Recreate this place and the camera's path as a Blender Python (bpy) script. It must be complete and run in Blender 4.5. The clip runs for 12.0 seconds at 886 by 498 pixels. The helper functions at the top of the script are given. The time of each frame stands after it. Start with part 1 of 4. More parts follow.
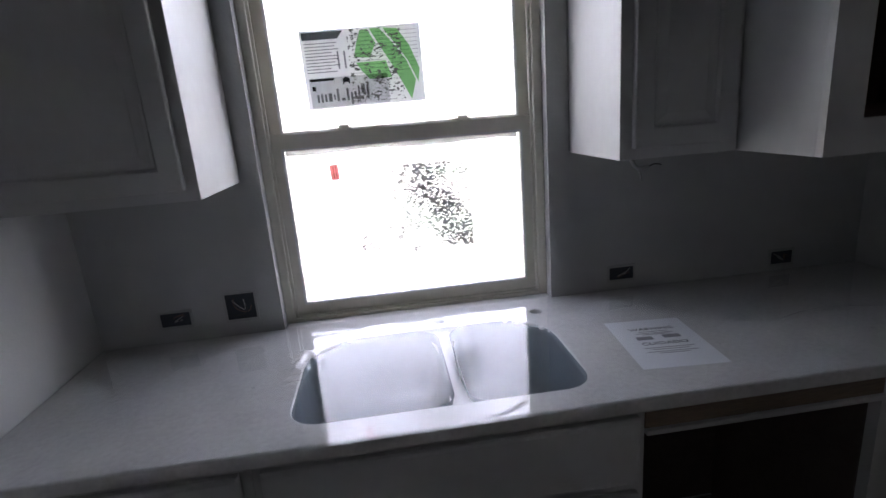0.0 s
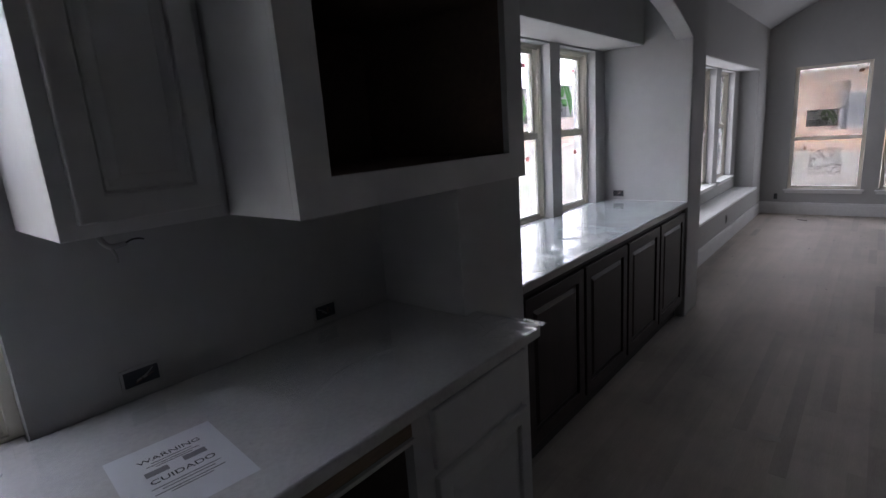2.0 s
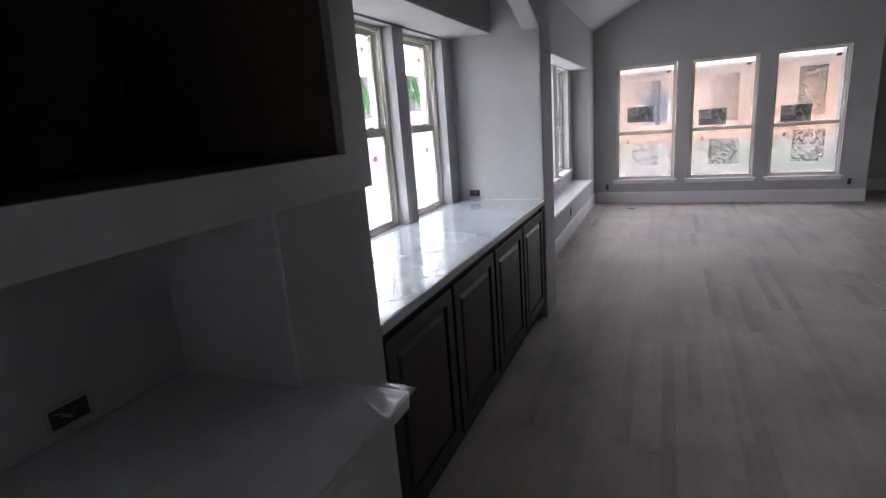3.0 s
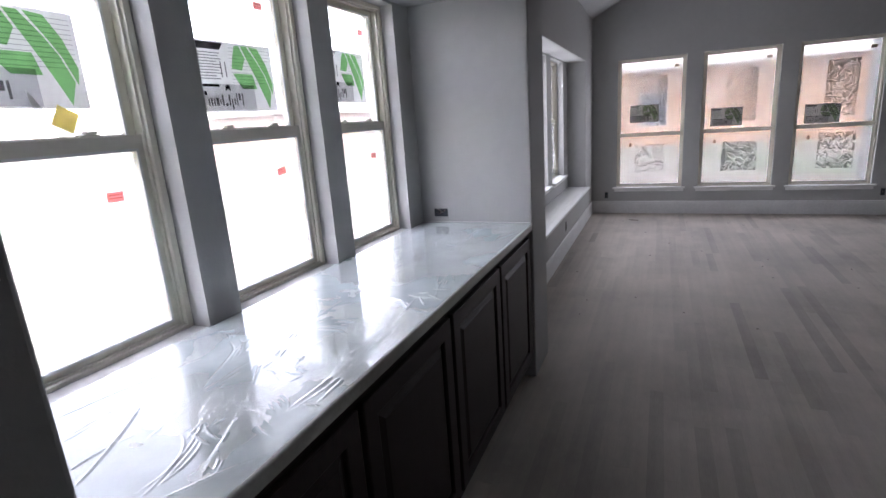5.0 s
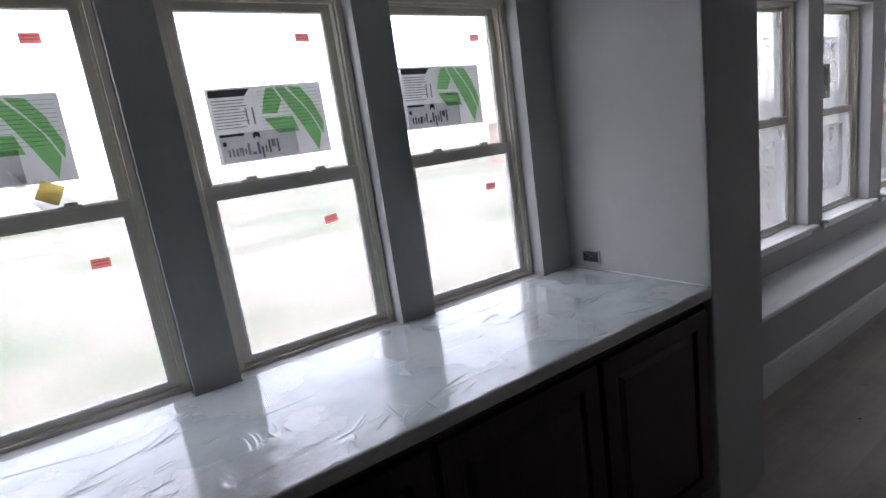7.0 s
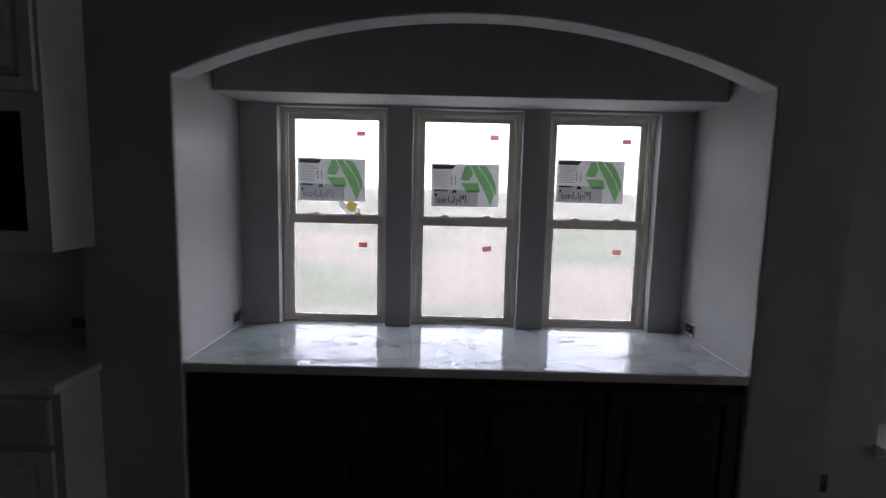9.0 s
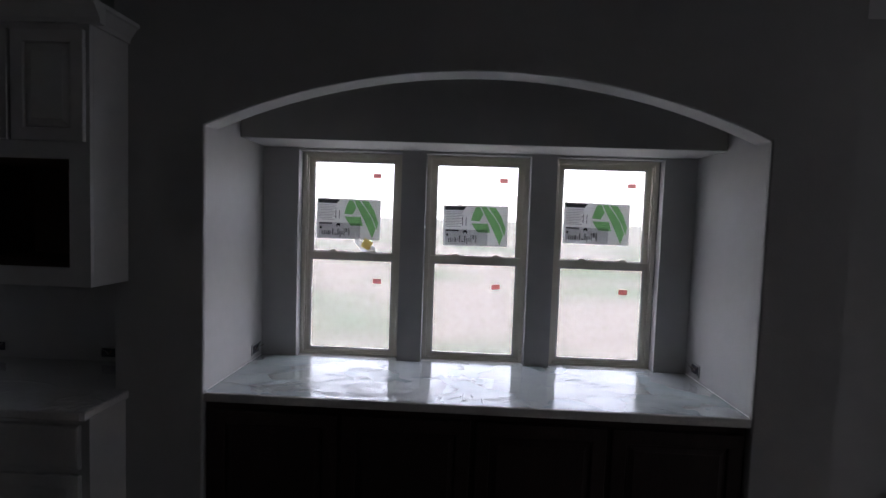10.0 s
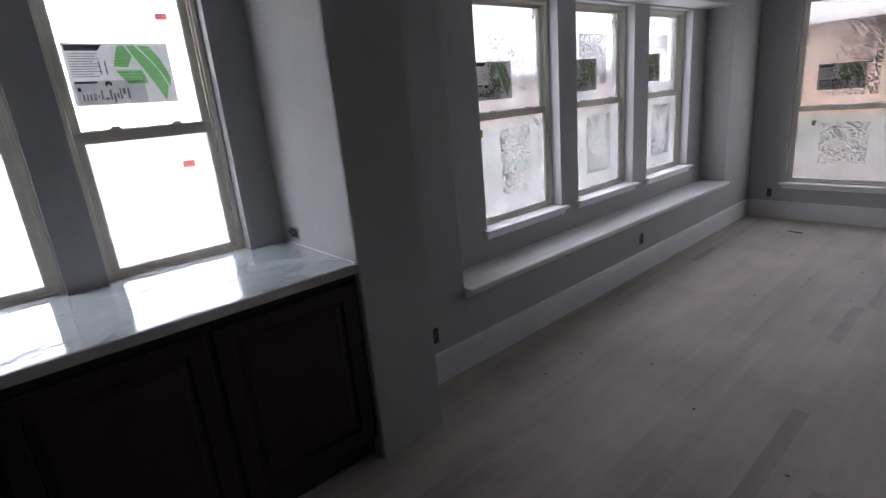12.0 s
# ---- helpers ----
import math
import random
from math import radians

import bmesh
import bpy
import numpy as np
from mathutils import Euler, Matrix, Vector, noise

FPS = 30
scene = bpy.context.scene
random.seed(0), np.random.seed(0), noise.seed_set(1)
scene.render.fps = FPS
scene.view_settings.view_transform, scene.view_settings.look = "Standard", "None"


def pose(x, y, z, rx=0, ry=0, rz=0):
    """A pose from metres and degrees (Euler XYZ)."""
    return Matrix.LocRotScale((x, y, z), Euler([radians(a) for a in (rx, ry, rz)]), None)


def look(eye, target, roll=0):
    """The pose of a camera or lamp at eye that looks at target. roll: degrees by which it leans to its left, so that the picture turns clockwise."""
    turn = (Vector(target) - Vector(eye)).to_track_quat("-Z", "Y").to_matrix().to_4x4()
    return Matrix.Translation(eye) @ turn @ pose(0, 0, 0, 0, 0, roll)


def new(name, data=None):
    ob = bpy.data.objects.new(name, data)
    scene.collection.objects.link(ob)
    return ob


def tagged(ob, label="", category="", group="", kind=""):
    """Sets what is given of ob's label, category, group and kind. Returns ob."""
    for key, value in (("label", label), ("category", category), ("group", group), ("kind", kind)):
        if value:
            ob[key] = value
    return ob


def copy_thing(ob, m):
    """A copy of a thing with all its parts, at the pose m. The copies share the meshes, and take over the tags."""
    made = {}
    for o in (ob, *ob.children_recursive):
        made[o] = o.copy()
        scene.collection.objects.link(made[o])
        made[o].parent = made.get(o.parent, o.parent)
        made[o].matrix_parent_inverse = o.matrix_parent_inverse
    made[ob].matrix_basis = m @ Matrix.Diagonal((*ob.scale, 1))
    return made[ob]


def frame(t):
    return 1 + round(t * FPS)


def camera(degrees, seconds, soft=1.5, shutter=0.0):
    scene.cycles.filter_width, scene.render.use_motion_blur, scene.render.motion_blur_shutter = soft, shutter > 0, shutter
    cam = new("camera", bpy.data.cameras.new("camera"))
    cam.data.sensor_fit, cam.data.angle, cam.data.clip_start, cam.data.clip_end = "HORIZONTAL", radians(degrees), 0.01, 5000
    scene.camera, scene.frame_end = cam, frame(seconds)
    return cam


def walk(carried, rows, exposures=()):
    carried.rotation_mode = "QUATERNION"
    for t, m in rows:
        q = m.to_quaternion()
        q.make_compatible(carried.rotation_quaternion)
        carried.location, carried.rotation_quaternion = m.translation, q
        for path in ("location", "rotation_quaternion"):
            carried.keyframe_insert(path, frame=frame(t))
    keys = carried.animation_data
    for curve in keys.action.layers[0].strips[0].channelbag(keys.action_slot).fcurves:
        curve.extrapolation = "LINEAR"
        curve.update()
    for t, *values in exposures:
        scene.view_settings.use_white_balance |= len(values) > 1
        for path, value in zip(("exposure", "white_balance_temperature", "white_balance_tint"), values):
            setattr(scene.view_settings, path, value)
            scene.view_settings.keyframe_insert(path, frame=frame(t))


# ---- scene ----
cam = camera(82.2, 12.0)
PATH = [
    (0, (-0.028, 0.072, 1.544), (0.176, 1.994, 1.03), -4.6),
    (0.5, (0.046, 0.002, 1.556), (0.722, 1.827, 1.094), -3.8),
    (1, (0.145, -0.052, 1.553), (1.184, 1.601, 1.116), -2.9),
    (1.5, (0.234, -0.001, 1.533), (1.495, 1.483, 1.077), -3.2),
    (2, (0.339, 0.215, 1.535), (1.814, 1.491, 1.095), -4.1),
    (2.5, (0.505, 0.37, 1.513), (2.187, 1.338, 1.03), -3.2),
    (3, (0.774, 0.468, 1.514), (2.543, 1.266, 1.028), -4.5),
    (3.5, (1.018, 0.56, 1.499), (2.819, 1.268, 0.994), -5.0),
    (5.5, (2.013, 0.651, 1.479), (3.764, 1.506, 1.029), -3.0),
    (6, (2.281, 0.63, 1.492), (3.957, 1.653, 1.11), -3.6),
    (6.5, (2.505, 0.582, 1.5), (4.034, 1.81, 1.108), -5.4),
    (7, (2.738, 0.318, 1.523), (3.771, 1.985, 1.128), -8.2),
    (7.5, (2.872, -0.013, 1.546), (3.602, 1.818, 1.208), -5.5),
    (9.5, (3.152, -0.857, 1.689), (3.062, 1.132, 1.499), 1.8),
    (10, (3.156, -0.871, 1.709), (3.08, 1.124, 1.591), 2.0),
    (10.5, (3.168, -0.832, 1.673), (3.253, 1.154, 1.452), 1.3),
    (11, (3.241, -0.729, 1.54), (3.783, 1.156, 1.153), 0.4),
    (11.5, (3.298, -0.531, 1.585), (4.203, 1.176, 1.068), -3.1),
    (12, (3.432, -0.413, 1.496), (4.666, 1.057, 0.937), -5.3),
]
EXPOSURES = [(t, s, 6240, 20.5) for t, s in ((0.0, 5.28), (1.0, 4.9), (2.0, 4.95), (2.6, 5.33), (3.5, 5.68), (5.5, 5.2), (7.0, 4.58), (7.5, 4.33), (9.5, 4.15), (10.5, 4.14), (11.2, 4.5), (12.0, 4.86))]
walk(cam, [(t, look(eye, target, roll)) for t, eye, target, roll in PATH], EXPOSURES)

# ---------------- light ----------------
world = bpy.data.worlds.new("sky")
scene.world = world
world.use_nodes = True
wn = world.node_tree
sky = wn.nodes.new("ShaderNodeTexSky")
sky.sky_type = "NISHITA"
sky.sun_disc = False
sky.sun_elevation = radians(62)
sky.sun_rotation = radians(220)
sky.air_density, sky.dust_density, sky.ozone_density = 1.0, 0.7, 1.0
wn.nodes["Background"].inputs["Strength"].default_value = 0.15
cloud = wn.nodes.new("ShaderNodeHueSaturation")      # thin cloud greys the blue
cloud.inputs["Saturation"].default_value = 0.3
wn.links.new(sky.outputs[0], cloud.inputs["Color"])
wn.links.new(cloud.outputs[0], wn.nodes["Background"].inputs["Color"])
sun_data = bpy.data.lights.new("sun", "SUN")
sun_data.energy, sun_data.angle, sun_data.color = 0.8, radians(14), (1.0, 0.96, 0.9)
sun = new("sun", sun_data)
sun.matrix_world = look((-5.0, -6.0, 15), (0, 0, 0))

# daylight through the window openings: an area lamp in each, facing indoors
def day_lamp(x, y, z, dx, dy, w, h, watts):
    d = bpy.data.lights.new("window_daylight", "AREA")
    d.shape, d.size, d.size_y, d.energy, d.color = "RECTANGLE", w, h, watts, (0.93, 0.97, 1.0)
    new("window_daylight", d).matrix_world = look((x, y, z), (x + dx, y + dy, z))


for x in (6.06, 7.06, 8.085):
    day_lamp(x, 1.868, 1.38, 0, -1, 0.68, 1.28, 0.17)
for y in (0.79, -0.265, -1.31):
    day_lamp(9.496, y, 1.24, -1, 0, 0.76, 1.62, 0.15)
for x in (2.525, 3.23, 3.94):
    day_lamp(x, 1.981, 1.48, 0, -1, 0.46, 1.04, 0.042)
day_lamp(0.0525, 1.701, 1.5, 0, -1, 0.75, 1.04, 0.03)

# ---------------- materials ----------------


def mat(name, color, rough=0.6, metal=0.0, var=0.08, scale=6.0, bump=0.0, bump_scale=200.0, spec=0.5, stretch=(1, 1, 1), rand=0.0, coat=0.0):
    """Principled surface with two scales of colour variation and fine relief."""
    m = bpy.data.materials.new(name)
    m.use_nodes = True
    n, l = m.node_tree.nodes, m.node_tree.links
    b = n["Principled BSDF"]
    b.inputs["Roughness"].default_value = rough
    b.inputs["Metallic"].default_value = metal
    b.inputs["Specular IOR Level"].default_value = spec
    b.inputs["Coat Weight"].default_value = coat
    tc = n.new("ShaderNodeTexCoord")
    mp = n.new("ShaderNodeMapping")
    mp.inputs["Scale"].default_value = stretch
    l.new(tc.outputs["Object"], mp.inputs["Vector"])
    big = n.new("ShaderNodeTexNoise")
    big.inputs["Scale"].default_value = scale
    big.inputs["Detail"].default_value = 4
    small = n.new("ShaderNodeTexNoise")
    small.inputs["Scale"].default_value = scale * 11
    small.inputs["Detail"].default_value = 3
    for q in (big, small):
        l.new(mp.outputs[0], q.inputs["Vector"])
    add = n.new("ShaderNodeMath")
    add.operation = "ADD"
    l.new(big.outputs["Fac"], add.inputs[0])
    l.new(small.outputs["Fac"], add.inputs[1])
    src = add.outputs[0]
    if rand:
        info = n.new("ShaderNodeObjectInfo")
        few = n.new("ShaderNodeMath")
        few.operation = "POWER"
        few.inputs[1].default_value = 0.24
        l.new(info.outputs["Random"], few.inputs[0])
        mul = n.new("ShaderNodeMath")
        mul.operation = "MULTIPLY_ADD"
        mul.inputs[1].default_value = rand
        l.new(few.outputs[0], mul.inputs[0])
        l.new(src, mul.inputs[2])
        src = mul.outputs[0]
    rng = n.new("ShaderNodeMapRange")
    rng.inputs["From Min"].default_value = 0.6
    rng.inputs["From Max"].default_value = 1.4 + rand
    l.new(src, rng.inputs["Value"])
    ramp = n.new("ShaderNodeMix")
    ramp.data_type = "RGBA"
    lo = [c * (1 - var) for c in color]
    hi = [min(1, c * (1 + var)) for c in color]
    ramp.inputs[6].default_value = (*lo, 1)
    ramp.inputs[7].default_value = (*hi, 1)
    l.new(rng.outputs[0], ramp.inputs[0])
    l.new(ramp.outputs[2], b.inputs["Base Color"])
    if bump:
        bn = n.new("ShaderNodeTexNoise")
        bn.inputs["Scale"].default_value = bump_scale
        bn.inputs["Detail"].default_value = 2
        l.new(mp.outputs[0], bn.inputs["Vector"])
        bp = n.new("ShaderNodeBump")
        bp.inputs["Strength"].default_value = bump
        bp.inputs["Distance"].default_value = 0.002
        l.new(bn.outputs["Fac"], bp.inputs["Height"])
        l.new(bp.outputs[0], b.inputs["Normal"])
    return m


M_WALL = mat("grey_wall_paint", (0.43, 0.43, 0.425), 0.7, var=0.04, scale=1.5, bump=0.35, bump_scale=120)
M_CEIL = mat("ceiling_paint", (0.5, 0.505, 0.505), 0.85, var=0.03, scale=1.5, bump=0.4, bump_scale=90)
M_WHITE = mat("white_cabinet_paint", (0.56, 0.56, 0.555), 0.42, var=0.04, scale=3, bump=0.06, bump_scale=60)
M_TRIM = mat("white_trim_paint", (0.8, 0.8, 0.79), 0.4, var=0.04, scale=3, bump=0.06, bump_scale=60)
M_BASE = mat("dusty_baseboard_paint", (0.70, 0.70, 0.70), 0.55, var=0.1, scale=4)
M_DARK = mat("dark_stained_wood", (0.028, 0.0155, 0.0135), 0.45, spec=0.35, var=0.35, scale=4, bump=0.12, bump_scale=60, stretch=(6, 6, 0.6))
# Dark brown that puts the shade inside the cabinets into the colour.
M_INSIDE_SHADE = mat("cabinet_inside_shade", (0.09, 0.067, 0.056), 0.8, var=0.2, scale=5)
M_NICHE = mat("niche_board", (0.17, 0.115, 0.093), 0.7, var=0.2, scale=5)
M_BARE = mat("bare_wood", (0.2, 0.145, 0.1), 0.75, var=0.25, scale=4, bump=0.2, bump_scale=80, stretch=(0.6, 6, 6))
M_QUARTZ = mat("white_quartz", (0.60, 0.59, 0.575), 0.16, var=0.13, scale=7, spec=0.3)
M_VINYL = mat("almond_vinyl", (0.74, 0.71, 0.62), 0.45, var=0.04, scale=5)
# One sink steel, two colours: darkened for bowls, saddle's bright reflection painted in.
M_STEEL_DARK = mat("dark_bowl_steel", (0.04, 0.058, 0.075), 0.6, metal=0.0, var=0.07, scale=8, bump=0.05, bump_scale=150, stretch=(1, 9, 1))
M_STEEL_BRIGHT = mat("bright_saddle_steel", (0.6, 0.6, 0.6), 0.4, metal=0.0, var=0.06, scale=10)
M_BOX = mat("outlet_box_plastic", (0.035, 0.04, 0.05), 0.6, var=0.3, scale=30)
M_MUD = mat("joint_compound", (0.4, 0.4, 0.39), 0.85, var=0.15, scale=40)
M_WIRE_W = mat("white_wire", (0.27, 0.27, 0.26), 0.5, var=0.05)
M_WIRE_K = mat("black_wire", (0.03, 0.03, 0.03), 0.5, var=0.05)
M_WIRE_C = mat("dull_copper", (0.13, 0.09, 0.07), 0.6, var=0.2)
M_INK = mat("print_ink", (0.03, 0.03, 0.035), 0.8, var=0.05)
M_GREYINK = mat("grey_ink", (0.22, 0.22, 0.23), 0.8, var=0.1)
M_PAPER = mat("paper", (0.75, 0.76, 0.78), 0.7, var=0.03, scale=8)
M_PLANK = mat("raw_oak", (0.385, 0.345, 0.307), 0.68, spec=0.35, var=0.34, scale=3.0, bump=0.12, bump_scale=90, stretch=(0.5, 7, 7), rand=1.5)
M_SCRAP = mat("dusty_scrap", (0.40, 0.37, 0.34), 0.8, var=0.1, scale=20)
M_GAP = mat("floor_joint", (0.12, 0.105, 0.09), 0.9, var=0.2)
M_TOE = mat("toe_kick", (0.03, 0.025, 0.022), 0.6, var=0.2)
M_BRONZE = mat("sash_lock_metal", (0.35, 0.33, 0.29), 0.4, metal=0.6, var=0.1)
M_RUBBLE = mat("debris", (0.06, 0.05, 0.045), 0.9, var=0.4, scale=60)
M_BRICK = mat("orange_brick", (0.46, 0.275, 0.16), 0.85, var=0.18, scale=1.2)
M_PALEBRICK = mat("pale_brick", (0.33, 0.24, 0.19), 0.85, var=0.18, scale=1.2)
M_ROOF = mat("pale_roofing", (0.56, 0.53, 0.50), 0.9, var=0.15, scale=2)
M_SIDING = mat("pale_siding", (0.7, 0.68, 0.64), 0.7, var=0.05, scale=2)


def dusty(m):
    """Dust and scuffs that run across the strips, at room scale."""
    n, l = m.node_tree.nodes, m.node_tree.links
    b = n["Principled BSDF"]
    old = b.inputs["Base Color"].links[0].from_socket
    geo = n.new("ShaderNodeNewGeometry")
    nz = n.new("ShaderNodeTexNoise")
    nz.inputs["Scale"].default_value, nz.inputs["Detail"].default_value, nz.inputs["Roughness"].default_value = 1.3, 7, 0.62
    l.new(geo.outputs["Position"], nz.inputs["Vector"])
    rg = n.new("ShaderNodeMapRange")
    rg.inputs["From Min"].default_value, rg.inputs["From Max"].default_value = 0.35, 0.65
    rg.inputs["To Min"].default_value, rg.inputs["To Max"].default_value = 0.80, 1.12
    l.new(nz.outputs["Fac"], rg.inputs["Value"])
    mx = n.new("ShaderNodeMix")
    mx.data_type, mx.blend_type = "RGBA", "MULTIPLY"
    mx.inputs[0].default_value = 1.0
    l.new(old, mx.inputs[6])
    l.new(rg.outputs[0], mx.inputs[7])
    l.new(mx.outputs[2], b.inputs["Base Color"])


dusty(M_PLANK)


def mat_floor_rest():
    """Oak strips joined in one mesh, varied strip by strip."""
    m = M_PLANK.copy()
    m.name = "raw_oak_strips"
    n, l = m.node_tree.nodes, m.node_tree.links
    info = [q for q in n if q.type == "OBJECT_INFO"][0]
    mul = info.outputs["Random"].links[0].to_node
    geo = n.new("ShaderNodeNewGeometry")
    l.new(geo.outputs["Random Per Island"], mul.inputs[0])
    n.remove(info)
    return m


M_PLANK_REST = mat_floor_rest()


def mat_clear(name, ior=1.5, rough=0.0, haze=0.0, tint=(1, 1, 1), bump=0.0, bump_scale=20.0, milky=False, veil=(0.9, 0.9, 0.9)):
    """Thin clear sheet: lets light straight through, mirrors by Fresnel, with a share of milky haze."""
    m = bpy.data.materials.new(name)
    m.use_nodes = True
    n, l = m.node_tree.nodes, m.node_tree.links
    n.remove(n["Principled BSDF"])
    out = n["Material Output"]
    tr = n.new("ShaderNodeBsdfTransparent")
    tr.inputs[0].default_value = (*tint, 1)
    gl = n.new("ShaderNodeBsdfGlossy")
    gl.inputs["Roughness"].default_value = rough
    lw_ = n.new("ShaderNodeLayerWeight")
    lw_.inputs["Blend"].default_value = 0.5
    pw = n.new("ShaderNodeMath")
    pw.operation = "POWER"
    pw.inputs[1].default_value = 4.0
    l.new(lw_.outputs["Facing"], pw.inputs[0])
    fr = n.new("ShaderNodeMapRange")
    f0 = ((ior - 1) / (ior + 1)) ** 2
    fr.inputs["To Min"].default_value, fr.inputs["To Max"].default_value = f0 * 1.15, 1.0
    l.new(pw.outputs[0], fr.inputs["Value"])
    mx = n.new("ShaderNodeMixShader")
    base = tr.outputs[0]
    if haze:
        tl = n.new("ShaderNodeBsdfDiffuse" if milky else "ShaderNodeBsdfTranslucent")
        tl.inputs[0].default_value = (*veil, 1)
        noise_t = n.new("ShaderNodeTexNoise")
        noise_t.inputs["Scale"].default_value = 3.0
        noise_t.inputs["Detail"].default_value = 5
        tc = n.new("ShaderNodeTexCoord")
        l.new(tc.outputs["Object"], noise_t.inputs["Vector"])
        rg = n.new("ShaderNodeMapRange")
        rg.inputs["From Min"].default_value, rg.inputs["From Max"].default_value = 0.3, 0.7
        rg.inputs["To Min"].default_value, rg.inputs["To Max"].default_value = haze * 0.6, haze * 1.4
        l.new(noise_t.outputs["Fac"], rg.inputs["Value"])
        hz = n.new("ShaderNodeMixShader")
        l.new(rg.outputs[0], hz.inputs[0])
        l.new(tr.outputs[0], hz.inputs[1])
        l.new(tl.outputs[0], hz.inputs[2])
        base = hz.outputs[0]
    if bump:
        tc2 = n.new("ShaderNodeTexCoord")
        bn = n.new("ShaderNodeTexNoise")
        bn.inputs["Scale"].default_value = bump_scale
        l.new(tc2.outputs["Object"], bn.inputs["Vector"])
        bp = n.new("ShaderNodeBump")
        bp.inputs["Strength"].default_value = bump
        bp.inputs["Distance"].default_value = 0.01
        l.new(bn.outputs["Fac"], bp.inputs["Height"])
        l.new(bp.outputs[0], gl.inputs["Normal"])
        l.new(bp.outputs[0], lw_.inputs["Normal"])
    l.new(fr.outputs[0], mx.inputs[0])
    l.new(base, mx.inputs[1])
    l.new(gl.outputs[0], mx.inputs[2])
    l.new(mx.outputs[0], out.inputs[0])
    return m


M_GLASS = mat_clear("window_glass", 1.5, 0.0)
M_FILM = mat_clear("counter_film", 1.38, 0.045, 0.33, bump=0.015, bump_scale=9, milky=True, veil=(0.82, 0.94, 0.955))
M_SINKFILM = mat_clear("kitchen_counter_film", 1.66, 0.035, 0.045, bump=0.02, bump_scale=6, milky=True, veil=(0.6, 0.7, 0.8))
# The grey tints of the pane films are added to dim the outdoor view.
M_PANEFILM = mat_clear("milky_pane_film", 1.4, 0.2, 0.08, (0.32, 0.32, 0.32))
M_KITFILM = mat_clear("sink_window_film", 1.3, 0.2, 0.04, (0.55, 0.55, 0.55))
M_FARFILM = mat_clear("tinted_gable_film", 1.4, 0.2, 0.05, (0.30, 0.295, 0.29))


def mat_thin(name, color, through_light=0.5, see=0.0):
    """Thin printed sheet that glows softly when lit from behind."""
    m = bpy.data.materials.new(name)
    m.use_nodes = True
    n, l = m.node_tree.nodes, m.node_tree.links
    n.remove(n["Principled BSDF"])
    df = n.new("ShaderNodeBsdfDiffuse")
    tl = n.new("ShaderNodeBsdfTranslucent")
    nz = n.new("ShaderNodeTexNoise")
    nz.inputs["Scale"].default_value = 30
    tc = n.new("ShaderNodeTexCoord")
    l.new(tc.outputs["Object"], nz.inputs["Vector"])
    mixc = n.new("ShaderNodeMix")
    mixc.data_type = "RGBA"
    mixc.inputs[6].default_value = (*[c * 0.88 for c in color], 1)
    mixc.inputs[7].default_value = (*[min(1, c * 1.12) for c in color], 1)
    l.new(nz.outputs["Fac"], mixc.inputs[0])
    l.new(mixc.outputs[2], df.inputs[0])
    l.new(mixc.outputs[2], tl.inputs[0])
    mx = n.new("ShaderNodeMixShader")
    mx.inputs[0].default_value = through_light
    l.new(df.outputs[0], mx.inputs[1])
    l.new(tl.outputs[0], mx.inputs[2])
    last = mx.outputs[0]
    if see:
        tr = n.new("ShaderNodeBsdfTransparent")
        m2 = n.new("ShaderNodeMixShader")
        m2.inputs[0].default_value = see
        l.new(last, m2.inputs[1])
        l.new(tr.outputs[0], m2.inputs[2])
        last = m2.outputs[0]
    l.new(last, n["Material Output"].inputs[0])
    return m


M_LABEL = mat_thin("label_paper", (0.66, 0.66, 0.65), 0.6)
# Darker copy of the label paper: dimming by pane film put into the colour.
M_LABEL_DIM = mat_thin("dimmed_label_paper", (0.56, 0.55, 0.53), 0.65)
M_RED = mat_thin("red_sticker", (0.80, 0.44, 0.42), 0.65)
M_BROWN = mat_thin("brown_sticker", (0.22, 0.12, 0.08), 0.4)
M_YELLOW = mat_thin("yellow_sticker", (0.80, 0.71, 0.36), 0.6)
M_TAPE = mat_thin("torn_film", (0.7, 0.7, 0.7), 0.5, 0.35)


M_GLUE = mat_thin("dried_glue", (0.09, 0.088, 0.084), 0.6)


def mat_ink(name, color):
    """Ink on thin paper: it filters the light that comes through the sheet."""
    m = bpy.data.materials.new(name)
    m.use_nodes = True
    n, l = m.node_tree.nodes, m.node_tree.links
    n.remove(n["Principled BSDF"])
    tr = n.new("ShaderNodeBsdfTransparent")
    nz = n.new("ShaderNodeTexNoise")
    nz.inputs["Scale"].default_value = 40
    tc = n.new("ShaderNodeTexCoord")
    l.new(tc.outputs["Object"], nz.inputs["Vector"])
    mc_ = n.new("ShaderNodeMix")
    mc_.data_type = "RGBA"
    mc_.inputs[6].default_value = (*[q * 0.93 for q in color], 1)
    mc_.inputs[7].default_value = (*[min(1, q * 1.07) for q in color], 1)
    l.new(nz.outputs["Fac"], mc_.inputs[0])
    l.new(mc_.outputs[2], tr.inputs[0])
    l.new(tr.outputs[0], n["Material Output"].inputs[0])
    return m


